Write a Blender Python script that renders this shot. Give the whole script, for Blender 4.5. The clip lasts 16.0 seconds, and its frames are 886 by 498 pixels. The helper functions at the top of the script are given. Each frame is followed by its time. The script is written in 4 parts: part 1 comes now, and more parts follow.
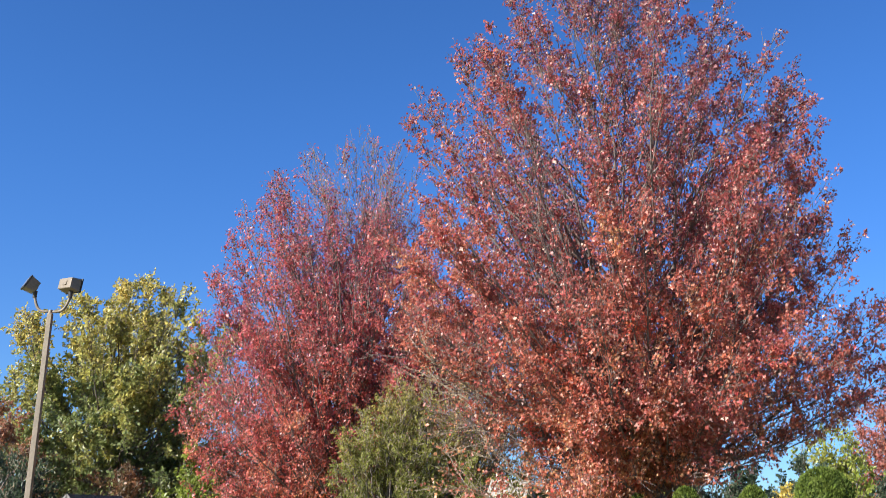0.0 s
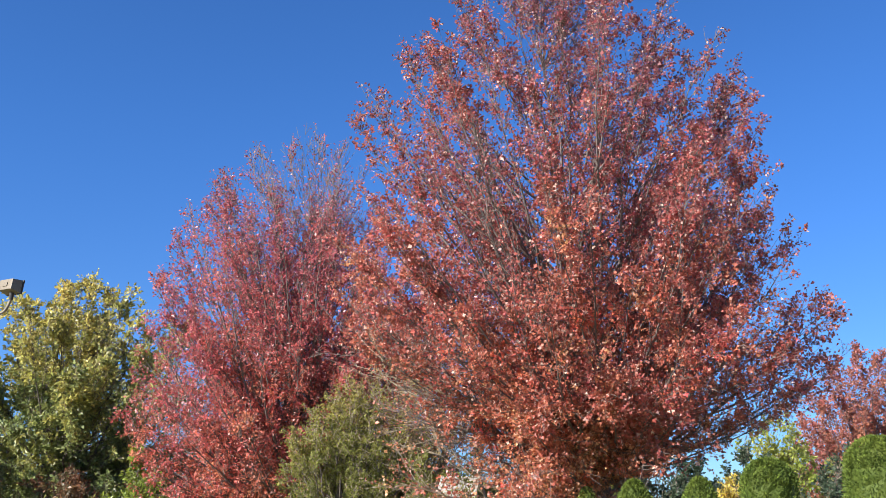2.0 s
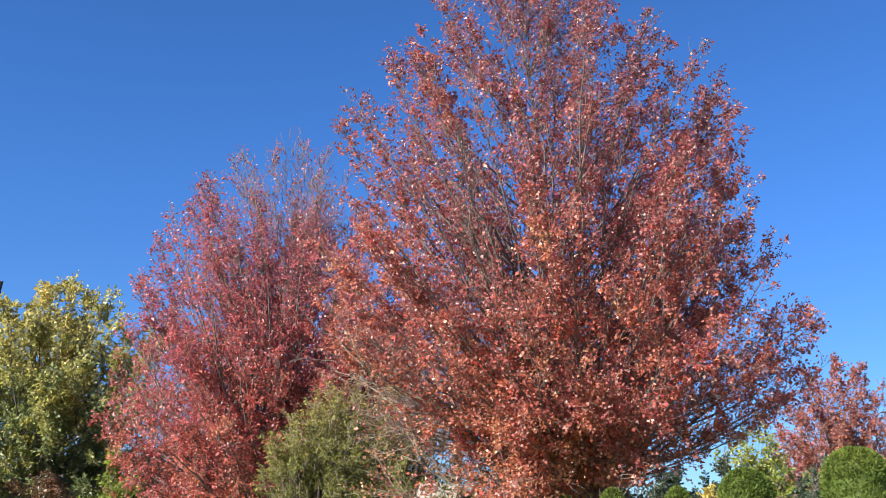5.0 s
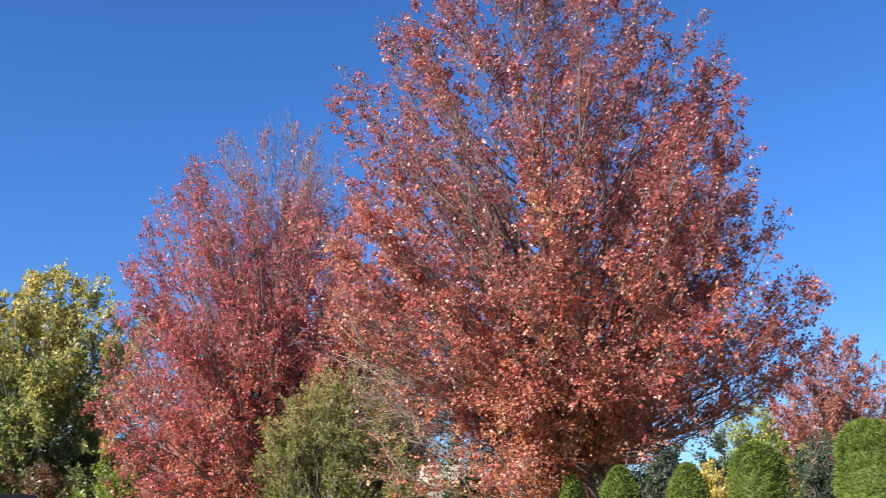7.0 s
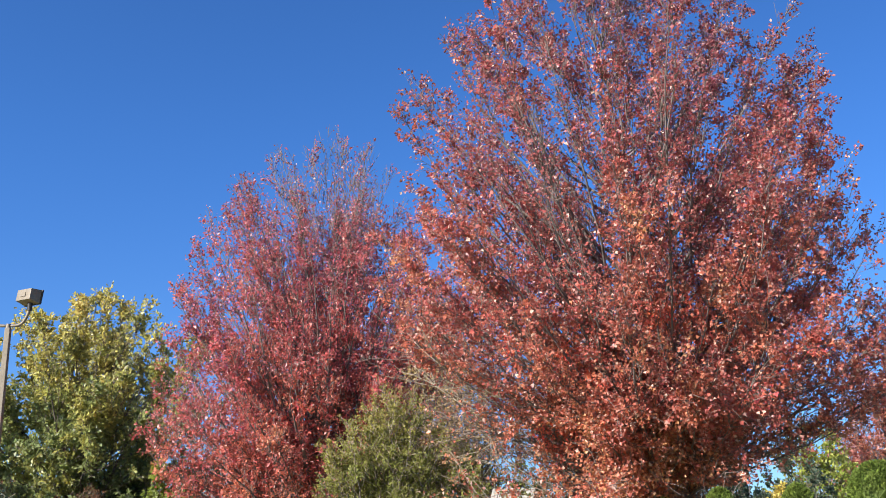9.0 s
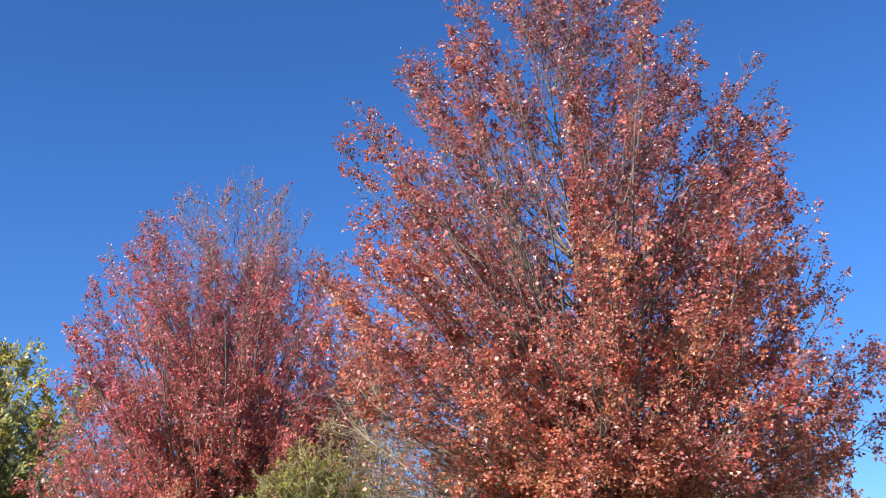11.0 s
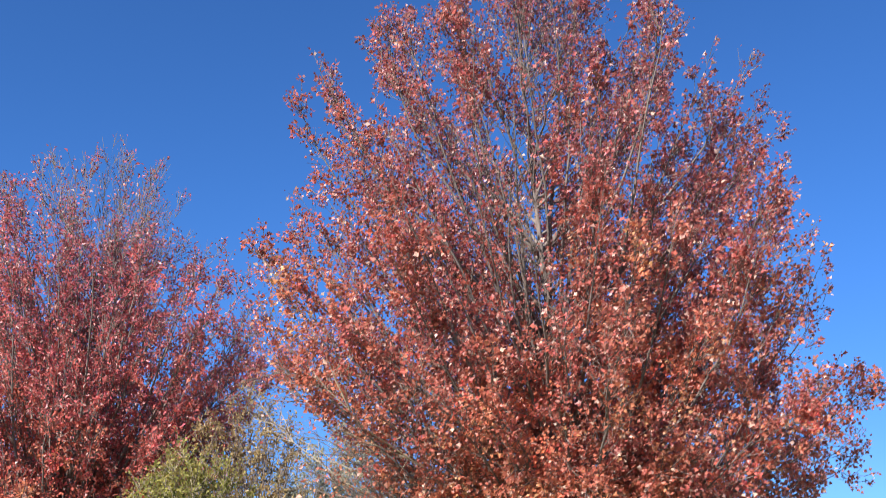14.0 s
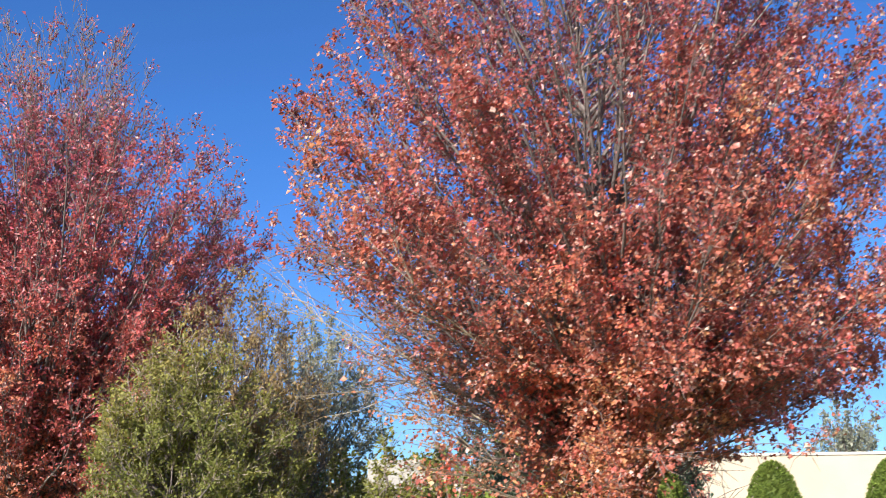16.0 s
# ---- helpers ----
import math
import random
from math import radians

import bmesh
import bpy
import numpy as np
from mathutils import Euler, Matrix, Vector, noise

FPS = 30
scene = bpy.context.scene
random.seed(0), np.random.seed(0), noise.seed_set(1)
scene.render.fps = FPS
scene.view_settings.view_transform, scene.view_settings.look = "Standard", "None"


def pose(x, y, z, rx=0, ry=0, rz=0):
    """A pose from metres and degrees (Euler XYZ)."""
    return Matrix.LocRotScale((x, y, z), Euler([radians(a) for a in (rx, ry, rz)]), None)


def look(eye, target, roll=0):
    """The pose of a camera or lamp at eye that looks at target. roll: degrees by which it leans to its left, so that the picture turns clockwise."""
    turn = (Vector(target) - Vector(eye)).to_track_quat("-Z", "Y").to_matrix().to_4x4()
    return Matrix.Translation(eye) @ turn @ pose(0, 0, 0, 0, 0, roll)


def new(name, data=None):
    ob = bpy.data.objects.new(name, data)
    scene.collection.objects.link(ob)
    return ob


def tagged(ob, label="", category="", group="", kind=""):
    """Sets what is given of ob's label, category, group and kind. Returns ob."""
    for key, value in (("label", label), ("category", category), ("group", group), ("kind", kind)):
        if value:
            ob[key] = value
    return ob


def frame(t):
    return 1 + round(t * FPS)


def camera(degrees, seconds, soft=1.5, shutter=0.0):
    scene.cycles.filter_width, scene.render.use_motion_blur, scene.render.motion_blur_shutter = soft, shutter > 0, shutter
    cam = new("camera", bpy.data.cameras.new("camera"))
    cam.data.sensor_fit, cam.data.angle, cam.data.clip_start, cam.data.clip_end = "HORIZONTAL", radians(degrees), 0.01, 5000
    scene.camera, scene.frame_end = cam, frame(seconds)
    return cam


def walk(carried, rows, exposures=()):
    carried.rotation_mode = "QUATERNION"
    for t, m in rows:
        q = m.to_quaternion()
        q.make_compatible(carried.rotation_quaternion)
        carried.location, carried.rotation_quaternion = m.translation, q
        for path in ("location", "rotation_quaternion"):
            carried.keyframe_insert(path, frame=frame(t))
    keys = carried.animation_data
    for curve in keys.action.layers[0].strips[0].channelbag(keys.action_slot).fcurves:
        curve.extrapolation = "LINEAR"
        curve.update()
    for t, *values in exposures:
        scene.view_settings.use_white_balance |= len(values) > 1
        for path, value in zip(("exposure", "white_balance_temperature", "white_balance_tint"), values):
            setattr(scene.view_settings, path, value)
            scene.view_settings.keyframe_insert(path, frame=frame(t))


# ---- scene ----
cam = camera(46.3, 16.0, soft=0.72, shutter=0.55)
# seconds, eye x y z in metres, then yaw, pitch and roll in degrees
PATH = [
    (0.0, 0.000, 0.000, 1.609, 0.000, 14.054, 1.663),
    (0.5, 0.009, 0.015, 1.610, -0.011, 12.954, 1.111),
    (1.0, 0.003, 0.004, 1.599, -1.786, 13.014, 0.252),
    (1.5, -0.009, 0.003, 1.601, -2.524, 13.708, 0.210),
    (2.0, -0.023, -0.012, 1.602, -3.014, 13.968, 0.451),
    (2.5, -0.011, -0.006, 1.615, -3.049, 14.013, 0.142),
    (3.0, -0.005, 0.000, 1.611, -2.905, 14.050, 0.405),
    (3.5, -0.010, -0.001, 1.584, -3.110, 14.300, 0.708),
    (4.0, -0.003, 0.005, 1.569, -3.148, 14.446, 0.698),
    (6.3, -0.067, 0.113, 1.611, -5.376, 13.879, 1.326),
    (6.5, -0.096, 0.149, 1.610, -5.370, 13.617, 1.092),
    (7.0, -0.194, 0.313, 1.595, -4.774, 13.440, -0.254),
    (7.5, -0.346, 0.566, 1.601, -3.537, 14.026, -0.806),
    (8.0, -0.517, 0.851, 1.599, -2.898, 14.391, 0.052),
    (8.5, -0.730, 1.140, 1.597, -3.480, 14.291, 0.503),
    (9.0, -0.800, 1.264, 1.595, -2.931, 14.781, -0.551),
    (9.5, -0.920, 1.368, 1.591, -4.631, 15.576, -0.200),
    (9.7, -0.986, 1.451, 1.601, -5.635, 15.988, 0.227),
    (11.8, -2.181, 3.148, 1.593, -11.043, 18.629, -0.439),
    (12.0, -2.275, 3.300, 1.597, -11.368, 18.492, -0.186),
    (12.5, -2.564, 3.726, 1.612, -12.834, 18.098, 0.545),
    (13.0, -2.837, 4.097, 1.601, -15.489, 18.807, 1.455),
    (13.5, -3.179, 4.524, 1.615, -19.627, 20.173, 1.731),
    (14.0, -3.398, 4.908, 1.596, -20.895, 19.552, 1.221),
    (14.5, -3.685, 5.373, 1.568, -22.339, 17.978, 0.521),
    (15.0, -3.929, 5.782, 1.601, -23.927, 17.190, 1.190),
    (15.5, -4.179, 6.256, 1.630, -25.071, 14.878, 0.490),
    (16.0, -4.416, 6.670, 1.589, -25.380, 13.755, -0.007),
]
walk(cam, [(t, pose(x, y, z, 90 + pitch, 0, yaw) @ pose(0, 0, 0, 0, 0, roll)) for t, x, y, z, yaw, pitch, roll in PATH])

# ---- world and sun ----
SUN_AZ, SUN_EL = radians(236), radians(31)
world = bpy.data.worlds.new("sky")
scene.world = world
world.use_nodes = True
wn, wl = world.node_tree.nodes, world.node_tree.links
sky = wn.new("ShaderNodeTexSky")
sky.sky_type = "NISHITA"
sky.sun_disc = False
sky.sun_elevation, sky.sun_rotation = SUN_EL, SUN_AZ
sky.altitude, sky.air_density, sky.dust_density, sky.ozone_density = 300, 0.8, 0.1, 2.4
# the haze low over the horizon takes less green and blue than the sky above it
tint = wn.new("ShaderNodeVectorMath")
tint.operation = "MULTIPLY"
way = wn.new("ShaderNodeTexCoord")
height = wn.new("ShaderNodeSeparateXYZ")
wl.new(way.outputs["Generated"], height.inputs[0])
rise = wn.new("ShaderNodeMapRange")
rise.interpolation_type = "SMOOTHSTEP"
rise.inputs["From Min"].default_value, rise.inputs["From Max"].default_value = -0.05, 0.38
wl.new(height.outputs["Z"], rise.inputs["Value"])
haze = wn.new("ShaderNodeMix")
haze.data_type = "RGBA"
haze.inputs["A"].default_value, haze.inputs["B"].default_value = (0.37, 0.56, 0.85, 1), (0.36, 0.715, 1.17, 1)
wl.new(rise.outputs[0], haze.inputs["Factor"])
wl.new(haze.outputs["Result"], tint.inputs[1])
wl.new(sky.outputs[0], tint.inputs[0])
wl.new(tint.outputs[0], wn["Background"].inputs[0])
wn["Background"].inputs[1].default_value = 0.070
sun_way = Vector((math.sin(SUN_AZ) * math.cos(SUN_EL), math.cos(SUN_AZ) * math.cos(SUN_EL), math.sin(SUN_EL)))
sun = new("sun", bpy.data.lights.new("sun", "SUN"))
sun.data.energy, sun.data.angle, sun.data.color = 5.0, radians(0.53), (1.0, 0.95, 0.87)
sun.matrix_world = look(sun_way * 60, (0, 0, 0))
scene.view_settings.exposure = 1.27


# ---- materials ----
def material(name, rough=0.7, metal=0.0, spec=0.5):
    m = bpy.data.materials.new(name)
    m.use_nodes = True
    b = m.node_tree.nodes["Principled BSDF"]
    b.inputs["Roughness"].default_value, b.inputs["Metallic"].default_value = rough, metal
    b.inputs["Specular IOR Level"].default_value = spec
    return m, m.node_tree.nodes, m.node_tree.links, b


def ramp_node(nodes, stops):
    r = nodes.new("ShaderNodeValToRGB")
    e = r.color_ramp.elements
    while len(e) < len(stops):
        e.new(0.5)
    for k, (at, col) in zip(e, stops):
        k.position, k.color = at, (*col, 1)
    return r


def math_node(nodes, links, op, a, b):
    n = nodes.new("ShaderNodeMath")
    n.operation = op
    for k, v in enumerate((a, b)):
        if isinstance(v, (int, float)):
            n.inputs[k].default_value = v
        else:
            links.new(v, n.inputs[k])
    return n.outputs[0]


def noise_node(nodes, links, vec, scale, detail=3.0):
    n = nodes.new("ShaderNodeTexNoise")
    n.inputs["Scale"].default_value, n.inputs["Detail"].default_value = scale, detail
    links.new(vec, n.inputs["Vector"])
    return n.outputs["Fac"]


def leaf_material(name, stops, low, high, rise=0.35, clump=0.6, single=0.3, clump_scale=0.55, sheer=0.50, rough=0.42, spec=0.65, accent=None, own=False, pale=None, side=0.0):
    """Leaf colour from the height in the crown, from clumps of like branches and from leaf to leaf.
    accent: a colour that some low clumps have taken; side: how far the colour darkens towards +x, shade put into the
    colour; pale: colour and share of leaves painted pale, for pale undersides and sun glints; own: for leaves that are
    objects of their own."""
    m, nodes, links, b = material(name, rough, 0.0, spec)
    tc, geo, info = nodes.new("ShaderNodeTexCoord"), nodes.new("ShaderNodeNewGeometry"), nodes.new("ShaderNodeObjectInfo")
    place = geo.outputs["Position"] if own else tc.outputs["Object"]
    chance = info.outputs["Random"] if own else geo.outputs["Random Per Island"]
    sep = nodes.new("ShaderNodeSeparateXYZ")
    links.new(place, sep.inputs[0])
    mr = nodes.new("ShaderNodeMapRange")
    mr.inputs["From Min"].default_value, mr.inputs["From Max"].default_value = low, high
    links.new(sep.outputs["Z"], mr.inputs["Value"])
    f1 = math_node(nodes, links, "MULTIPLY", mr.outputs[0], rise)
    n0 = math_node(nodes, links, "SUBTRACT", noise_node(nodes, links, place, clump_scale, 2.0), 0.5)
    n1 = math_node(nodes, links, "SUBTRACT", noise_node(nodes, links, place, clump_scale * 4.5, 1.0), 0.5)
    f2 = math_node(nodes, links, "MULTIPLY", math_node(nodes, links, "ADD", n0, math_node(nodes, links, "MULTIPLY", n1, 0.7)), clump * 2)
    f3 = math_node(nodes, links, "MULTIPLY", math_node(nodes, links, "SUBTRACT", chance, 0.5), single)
    # darker towards +x: shade on the side away from the sun, painted in
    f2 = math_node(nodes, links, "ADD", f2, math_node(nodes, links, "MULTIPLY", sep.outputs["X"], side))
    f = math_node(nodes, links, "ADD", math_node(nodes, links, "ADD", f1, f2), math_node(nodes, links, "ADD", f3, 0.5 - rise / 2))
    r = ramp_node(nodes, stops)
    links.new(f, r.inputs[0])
    colour = r.outputs[0]
    w = nodes.new("ShaderNodeTexWhiteNoise")
    w.noise_dimensions = "1D"
    links.new(chance, w.inputs["W"])
    if accent:
        hi = nodes.new("ShaderNodeMapRange")
        hi.inputs["From Min"].default_value, hi.inputs["From Max"].default_value = 0.60, 0.68
        links.new(noise_node(nodes, links, place, 0.9, 2.0), hi.inputs["Value"])
        lo = nodes.new("ShaderNodeMapRange")
        lo.inputs["From Min"].default_value, lo.inputs["From Max"].default_value = high * 0.85, high * 0.45
        links.new(sep.outputs["Z"], lo.inputs["Value"])
        amount = math_node(nodes, links, "MULTIPLY", math_node(nodes, links, "MULTIPLY", hi.outputs[0], lo.outputs[0]), 0.85)
        mx = nodes.new("ShaderNodeMix")
        mx.data_type = "RGBA"
        links.new(amount, mx.inputs["Factor"])
        links.new(colour, mx.inputs["A"])
        mx.inputs["B"].default_value = (*accent, 1)
        colour = mx.outputs["Result"]
    # some leaves are painted pale, as pale undersides and as sun glints
    if pale:
        w2 = nodes.new("ShaderNodeTexWhiteNoise")
        w2.noise_dimensions = "1D"
        links.new(math_node(nodes, links, "ADD", chance, 7.3), w2.inputs["W"])
        pale_leaf = math_node(nodes, links, "LESS_THAN", w2.outputs["Value"], pale[1])
        mp = nodes.new("ShaderNodeMix")
        mp.data_type = "RGBA"
        links.new(math_node(nodes, links, "MULTIPLY", pale_leaf, 0.8), mp.inputs["Factor"])
        links.new(colour, mp.inputs["A"])
        mp.inputs["B"].default_value = (*pale[0], 1)
        colour = mp.outputs["Result"]
    # leaf to leaf value and hue, and fine mottling on the blade
    hv = nodes.new("ShaderNodeHueSaturation")
    links.new(colour, hv.inputs["Color"])
    mot = noise_node(nodes, links, place, 60.0, 2.0)
    val = math_node(nodes, links, "ADD", math_node(nodes, links, "MULTIPLY", w.outputs["Value"], 0.85), math_node(nodes, links, "ADD", math_node(nodes, links, "MULTIPLY", mot, 0.4), 0.36))
    links.new(val, hv.inputs["Value"])
    links.new(math_node(nodes, links, "ADD", math_node(nodes, links, "MULTIPLY", chance, 0.035), 0.4825), hv.inputs["Hue"])
    links.new(hv.outputs[0], b.inputs["Base Color"])
    t = nodes.new("ShaderNodeBsdfTranslucent")
    links.new(hv.outputs[0], t.inputs["Color"])
    mix = nodes.new("ShaderNodeMixShader")
    mix.inputs[0].default_value = sheer
    links.new(b.outputs[0], mix.inputs[1])
    links.new(t.outputs[0], mix.inputs[2])
    links.new(mix.outputs[0], nodes["Material Output"].inputs[0])
    return m


def mottled(name, dark, light, scale=4.0, fine=40.0, rough=0.8, metal=0.0, bump=0.3, spec=0.4, stretch=(1, 1, 1)):
    """A surface that varies at two scales, with a fine relief."""
    m, nodes, links, b = material(name, rough, metal, spec)
    tc, mp = nodes.new("ShaderNodeTexCoord"), nodes.new("ShaderNodeMapping")
    mp.inputs["Scale"].default_value = stretch
    links.new(tc.outputs["Object"], mp.inputs[0])
    a, c = noise_node(nodes, links, mp.outputs[0], scale, 4.0), noise_node(nodes, links, mp.outputs[0], fine, 5.0)
    f = math_node(nodes, links, "ADD", math_node(nodes, links, "MULTIPLY", a, 0.55), math_node(nodes, links, "MULTIPLY", c, 0.45))
    r = ramp_node(nodes, [(0.3, dark), (0.7, light)])
    links.new(f, r.inputs[0])
    links.new(r.outputs[0], b.inputs["Base Color"])
    bp = nodes.new("ShaderNodeBump")
    bp.inputs["Strength"].default_value, bp.inputs["Distance"].default_value = bump, 0.02
    links.new(c, bp.inputs["Height"])
    links.new(bp.outputs[0], b.inputs["Normal"])
    return m


MAT_BARK = mottled("maple_bark", (0.08, 0.064, 0.058), (0.23, 0.19, 0.175), 3.0, 30.0, 0.9, 0, 0.8, 0.2, (1, 1, 0.25))
MAT_TWIG = mottled("twig_bark", (0.08, 0.06, 0.055), (0.26, 0.20, 0.175), 5.0, 60.0, 0.75, 0, 0.2, 0.3)
MAT_PALE_TWIG = mottled("pale_twig", (0.2, 0.16, 0.11), (0.42, 0.35, 0.26), 5.0, 60.0, 0.7, 0, 0.2, 0.3)
RED = [(0.0, (0.67, 0.40, 0.18)), (0.08, (0.60, 0.25, 0.125)), (0.22, (0.52, 0.16, 0.10)), (0.55, (0.43, 0.12, 0.10)), (1.0, (0.32, 0.115, 0.125))]
MAT_RED = leaf_material("maple_leaf_rust", RED, 1.5, 9.0, 0.6, 0.6, 0.5, side=0.02, accent=(0.72, 0.17, 0.11), pale=((0.78, 0.55, 0.45), 0.07))
MAT_RED_OWN = leaf_material("maple_leaf_single", RED, 1.5, 9.0, 0.6, 0.6, 0.5, side=0.02, accent=(0.72, 0.17, 0.11), own=True, pale=((0.78, 0.55, 0.45), 0.07))
CRIMSON = [(0.0, (0.64, 0.33, 0.155)), (0.2, (0.61, 0.20, 0.12)), (0.45, (0.54, 0.135, 0.125)), (0.75, (0.46, 0.115, 0.13)), (1.0, (0.35, 0.12, 0.135))]
MAT_CRIMSON = leaf_material("maple_leaf_crimson", CRIMSON, 1.5, 10.0, 0.5, 0.55, 0.4, accent=(0.60, 0.10, 0.10), pale=((0.72, 0.5, 0.45), 0.05))
DULL = [(0.0, (0.46, 0.26, 0.13)), (0.35, (0.45, 0.18, 0.11)), (0.7, (0.40, 0.135, 0.11)), (1.0, (0.34, 0.145, 0.125))]
MAT_DULL = leaf_material("maple_leaf_dull", DULL, 1.5, 9.0, 0.3, 0.6, 0.5)
GOLD = [(0.0, (0.18, 0.225, 0.085)), (0.3, (0.25, 0.285, 0.095)), (0.5, (0.36, 0.345, 0.10)), (0.75, (0.50, 0.43, 0.12)), (1.0, (0.60, 0.49, 0.15))]
MAT_GOLD = leaf_material("turning_leaf", GOLD, 2.0, 9.5, 0.8, 0.75, 0.3)
# shrub leaves: darker towards the foot, lighter towards the top
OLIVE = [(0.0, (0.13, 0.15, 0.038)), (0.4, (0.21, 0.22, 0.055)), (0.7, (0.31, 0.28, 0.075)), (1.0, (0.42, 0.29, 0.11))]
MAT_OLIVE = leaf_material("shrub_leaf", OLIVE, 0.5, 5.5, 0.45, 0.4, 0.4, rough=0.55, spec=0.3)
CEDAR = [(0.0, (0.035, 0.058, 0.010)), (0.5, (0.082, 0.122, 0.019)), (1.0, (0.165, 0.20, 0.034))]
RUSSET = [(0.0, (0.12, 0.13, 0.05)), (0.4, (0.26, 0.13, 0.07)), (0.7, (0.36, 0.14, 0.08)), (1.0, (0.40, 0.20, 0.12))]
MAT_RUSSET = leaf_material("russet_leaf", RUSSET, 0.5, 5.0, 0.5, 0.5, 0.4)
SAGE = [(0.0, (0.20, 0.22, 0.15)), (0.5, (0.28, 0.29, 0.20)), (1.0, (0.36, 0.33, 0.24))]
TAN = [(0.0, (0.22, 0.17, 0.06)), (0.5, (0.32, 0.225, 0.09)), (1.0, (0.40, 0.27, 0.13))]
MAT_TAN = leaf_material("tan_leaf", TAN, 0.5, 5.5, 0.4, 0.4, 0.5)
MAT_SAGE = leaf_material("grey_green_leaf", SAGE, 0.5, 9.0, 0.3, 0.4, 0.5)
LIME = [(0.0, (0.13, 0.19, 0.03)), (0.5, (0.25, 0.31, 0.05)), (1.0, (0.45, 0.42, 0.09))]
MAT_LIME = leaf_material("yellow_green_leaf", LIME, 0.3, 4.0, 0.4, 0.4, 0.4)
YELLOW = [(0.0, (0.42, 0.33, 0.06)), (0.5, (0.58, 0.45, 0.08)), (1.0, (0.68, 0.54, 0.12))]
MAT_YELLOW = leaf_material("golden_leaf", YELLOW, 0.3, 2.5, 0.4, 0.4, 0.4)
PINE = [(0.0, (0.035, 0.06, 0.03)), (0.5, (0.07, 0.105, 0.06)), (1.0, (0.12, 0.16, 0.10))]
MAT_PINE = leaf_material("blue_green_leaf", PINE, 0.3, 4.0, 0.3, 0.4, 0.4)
# cedar sprays likewise go from darker at the foot to lighter on top
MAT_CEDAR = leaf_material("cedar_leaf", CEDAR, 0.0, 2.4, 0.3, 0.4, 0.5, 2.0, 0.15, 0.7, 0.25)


# ---- builders ----
def mesh_from(name, verts, faces, mat, parent=None, label="", smooth=False):
    """One mesh object from an array of corners and an array of equal-sided faces."""
    verts, faces = np.asarray(verts, dtype=np.float32), np.asarray(faces, dtype=np.int32)
    me = bpy.data.meshes.new(name)
    n, k = faces.shape
    me.vertices.add(len(verts))
    me.vertices.foreach_set("co", verts.ravel())
    me.loops.add(n * k)
    me.loops.foreach_set("vertex_index", faces.ravel())
    me.polygons.add(n)
    me.polygons.foreach_set("loop_start", np.arange(0, n * k, k, dtype=np.int32))
    me.polygons.foreach_set("use_smooth", np.full(n, smooth))
    me.update(calc_edges=True)
    me.materials.append(mat)
    ob = new(name, me)
    ob.parent = parent
    if label:
        ob["label"] = label
    return ob


def part(name, bm, mat, parent=None, label="", smooth=False):
    """Links a bmesh as one mesh object under a thing or a part."""
    me = bpy.data.meshes.new(name)
    bm.to_mesh(me)
    bm.free()
    for p in me.polygons:
        p.use_smooth = smooth
    me.materials.append(mat)
    ob = new(name, me)
    ob.parent = parent
    if label:
        ob["label"] = label
    return ob


def tubes(paths):
    """Tapered tubes along (points, radii, sides): corners and four-sided faces."""
    vs, fs, base = [], [], 0
    for pts, rad, sides in paths:
        n = len(pts)
        tan = np.gradient(pts, axis=0)
        tan /= np.linalg.norm(tan, axis=1, keepdims=True) + 1e-9
        ref = np.array([1.0, 0, 0]) if abs(tan[0, 0]) < 0.8 else np.array([0, 1.0, 0])
        u = np.cross(tan, ref)
        u /= np.linalg.norm(u, axis=1, keepdims=True) + 1e-9
        v = np.cross(tan, u)
        a = np.arange(sides) * 2 * math.pi / sides
        ring = pts[:, None] + rad[:, None, None] * (np.cos(a)[None, :, None] * u[:, None] + np.sin(a)[None, :, None] * v[:, None])
        vs.append(ring.reshape(-1, 3))
        i, j = np.meshgrid(np.arange(n - 1), np.arange(sides), indexing="ij")
        j2 = (j + 1) % sides
        fs.append(np.stack([i * sides + j, i * sides + j2, (i + 1) * sides + j2, (i + 1) * sides + j], -1).reshape(-1, 4) + base)
        base += n * sides
    return np.concatenate(vs), np.concatenate(fs)


def stick_mesh(a, b, r0, r1):
    """Straight three-sided sticks from the points a to the points b."""
    d = unit(b - a)
    u = unit(np.cross(d, np.where(np.abs(d[:, :1]) < 0.8, [[1.0, 0, 0]], [[0, 1.0, 0]])))
    w = np.cross(d, u)
    rows = [p + r * (math.cos(k * 2.0944) * u + math.sin(k * 2.0944) * w) for p, r in ((a, r0), (b, r1)) for k in range(3)]
    f = np.array([[k, (k + 1) % 3, 3 + (k + 1) % 3, 3 + k] for k in range(3)])
    return np.stack(rows, 1).reshape(-1, 3), (f[None] + 6 * np.arange(len(a))[:, None, None]).reshape(-1, 4)


def half_leaf(pts, tris):
    """A leaf of two mirrored halves, folded along its midrib."""
    left = [(-x, y, z) for x, y, z in pts]
    return np.array(pts + left), np.array(tris + [(a + len(pts), c + len(pts), b + len(pts)) for a, b, c in tris])


MAPLE = half_leaf([(0, 0, 0), (0.52, 0.40, 0.13), (0.21, 0.60, 0.05), (0, 1.0, -0.08)], [(0, 1, 2), (0, 2, 3)])
BLADE = half_leaf([(0, 0, 0), (0.30, 0.5, 0.10), (0, 1.0, -0.03)], [(0, 1, 2)])
KITE = half_leaf([(0, 0, 0), (0.44, 0.45, 0.12), (0, 1.0, -0.06)], [(0, 1, 2)])
SPRAY = half_leaf([(0, 0, 0), (0.16, 0.45, 0.06), (0, 1.0, 0.0)], [(0, 1, 2)])


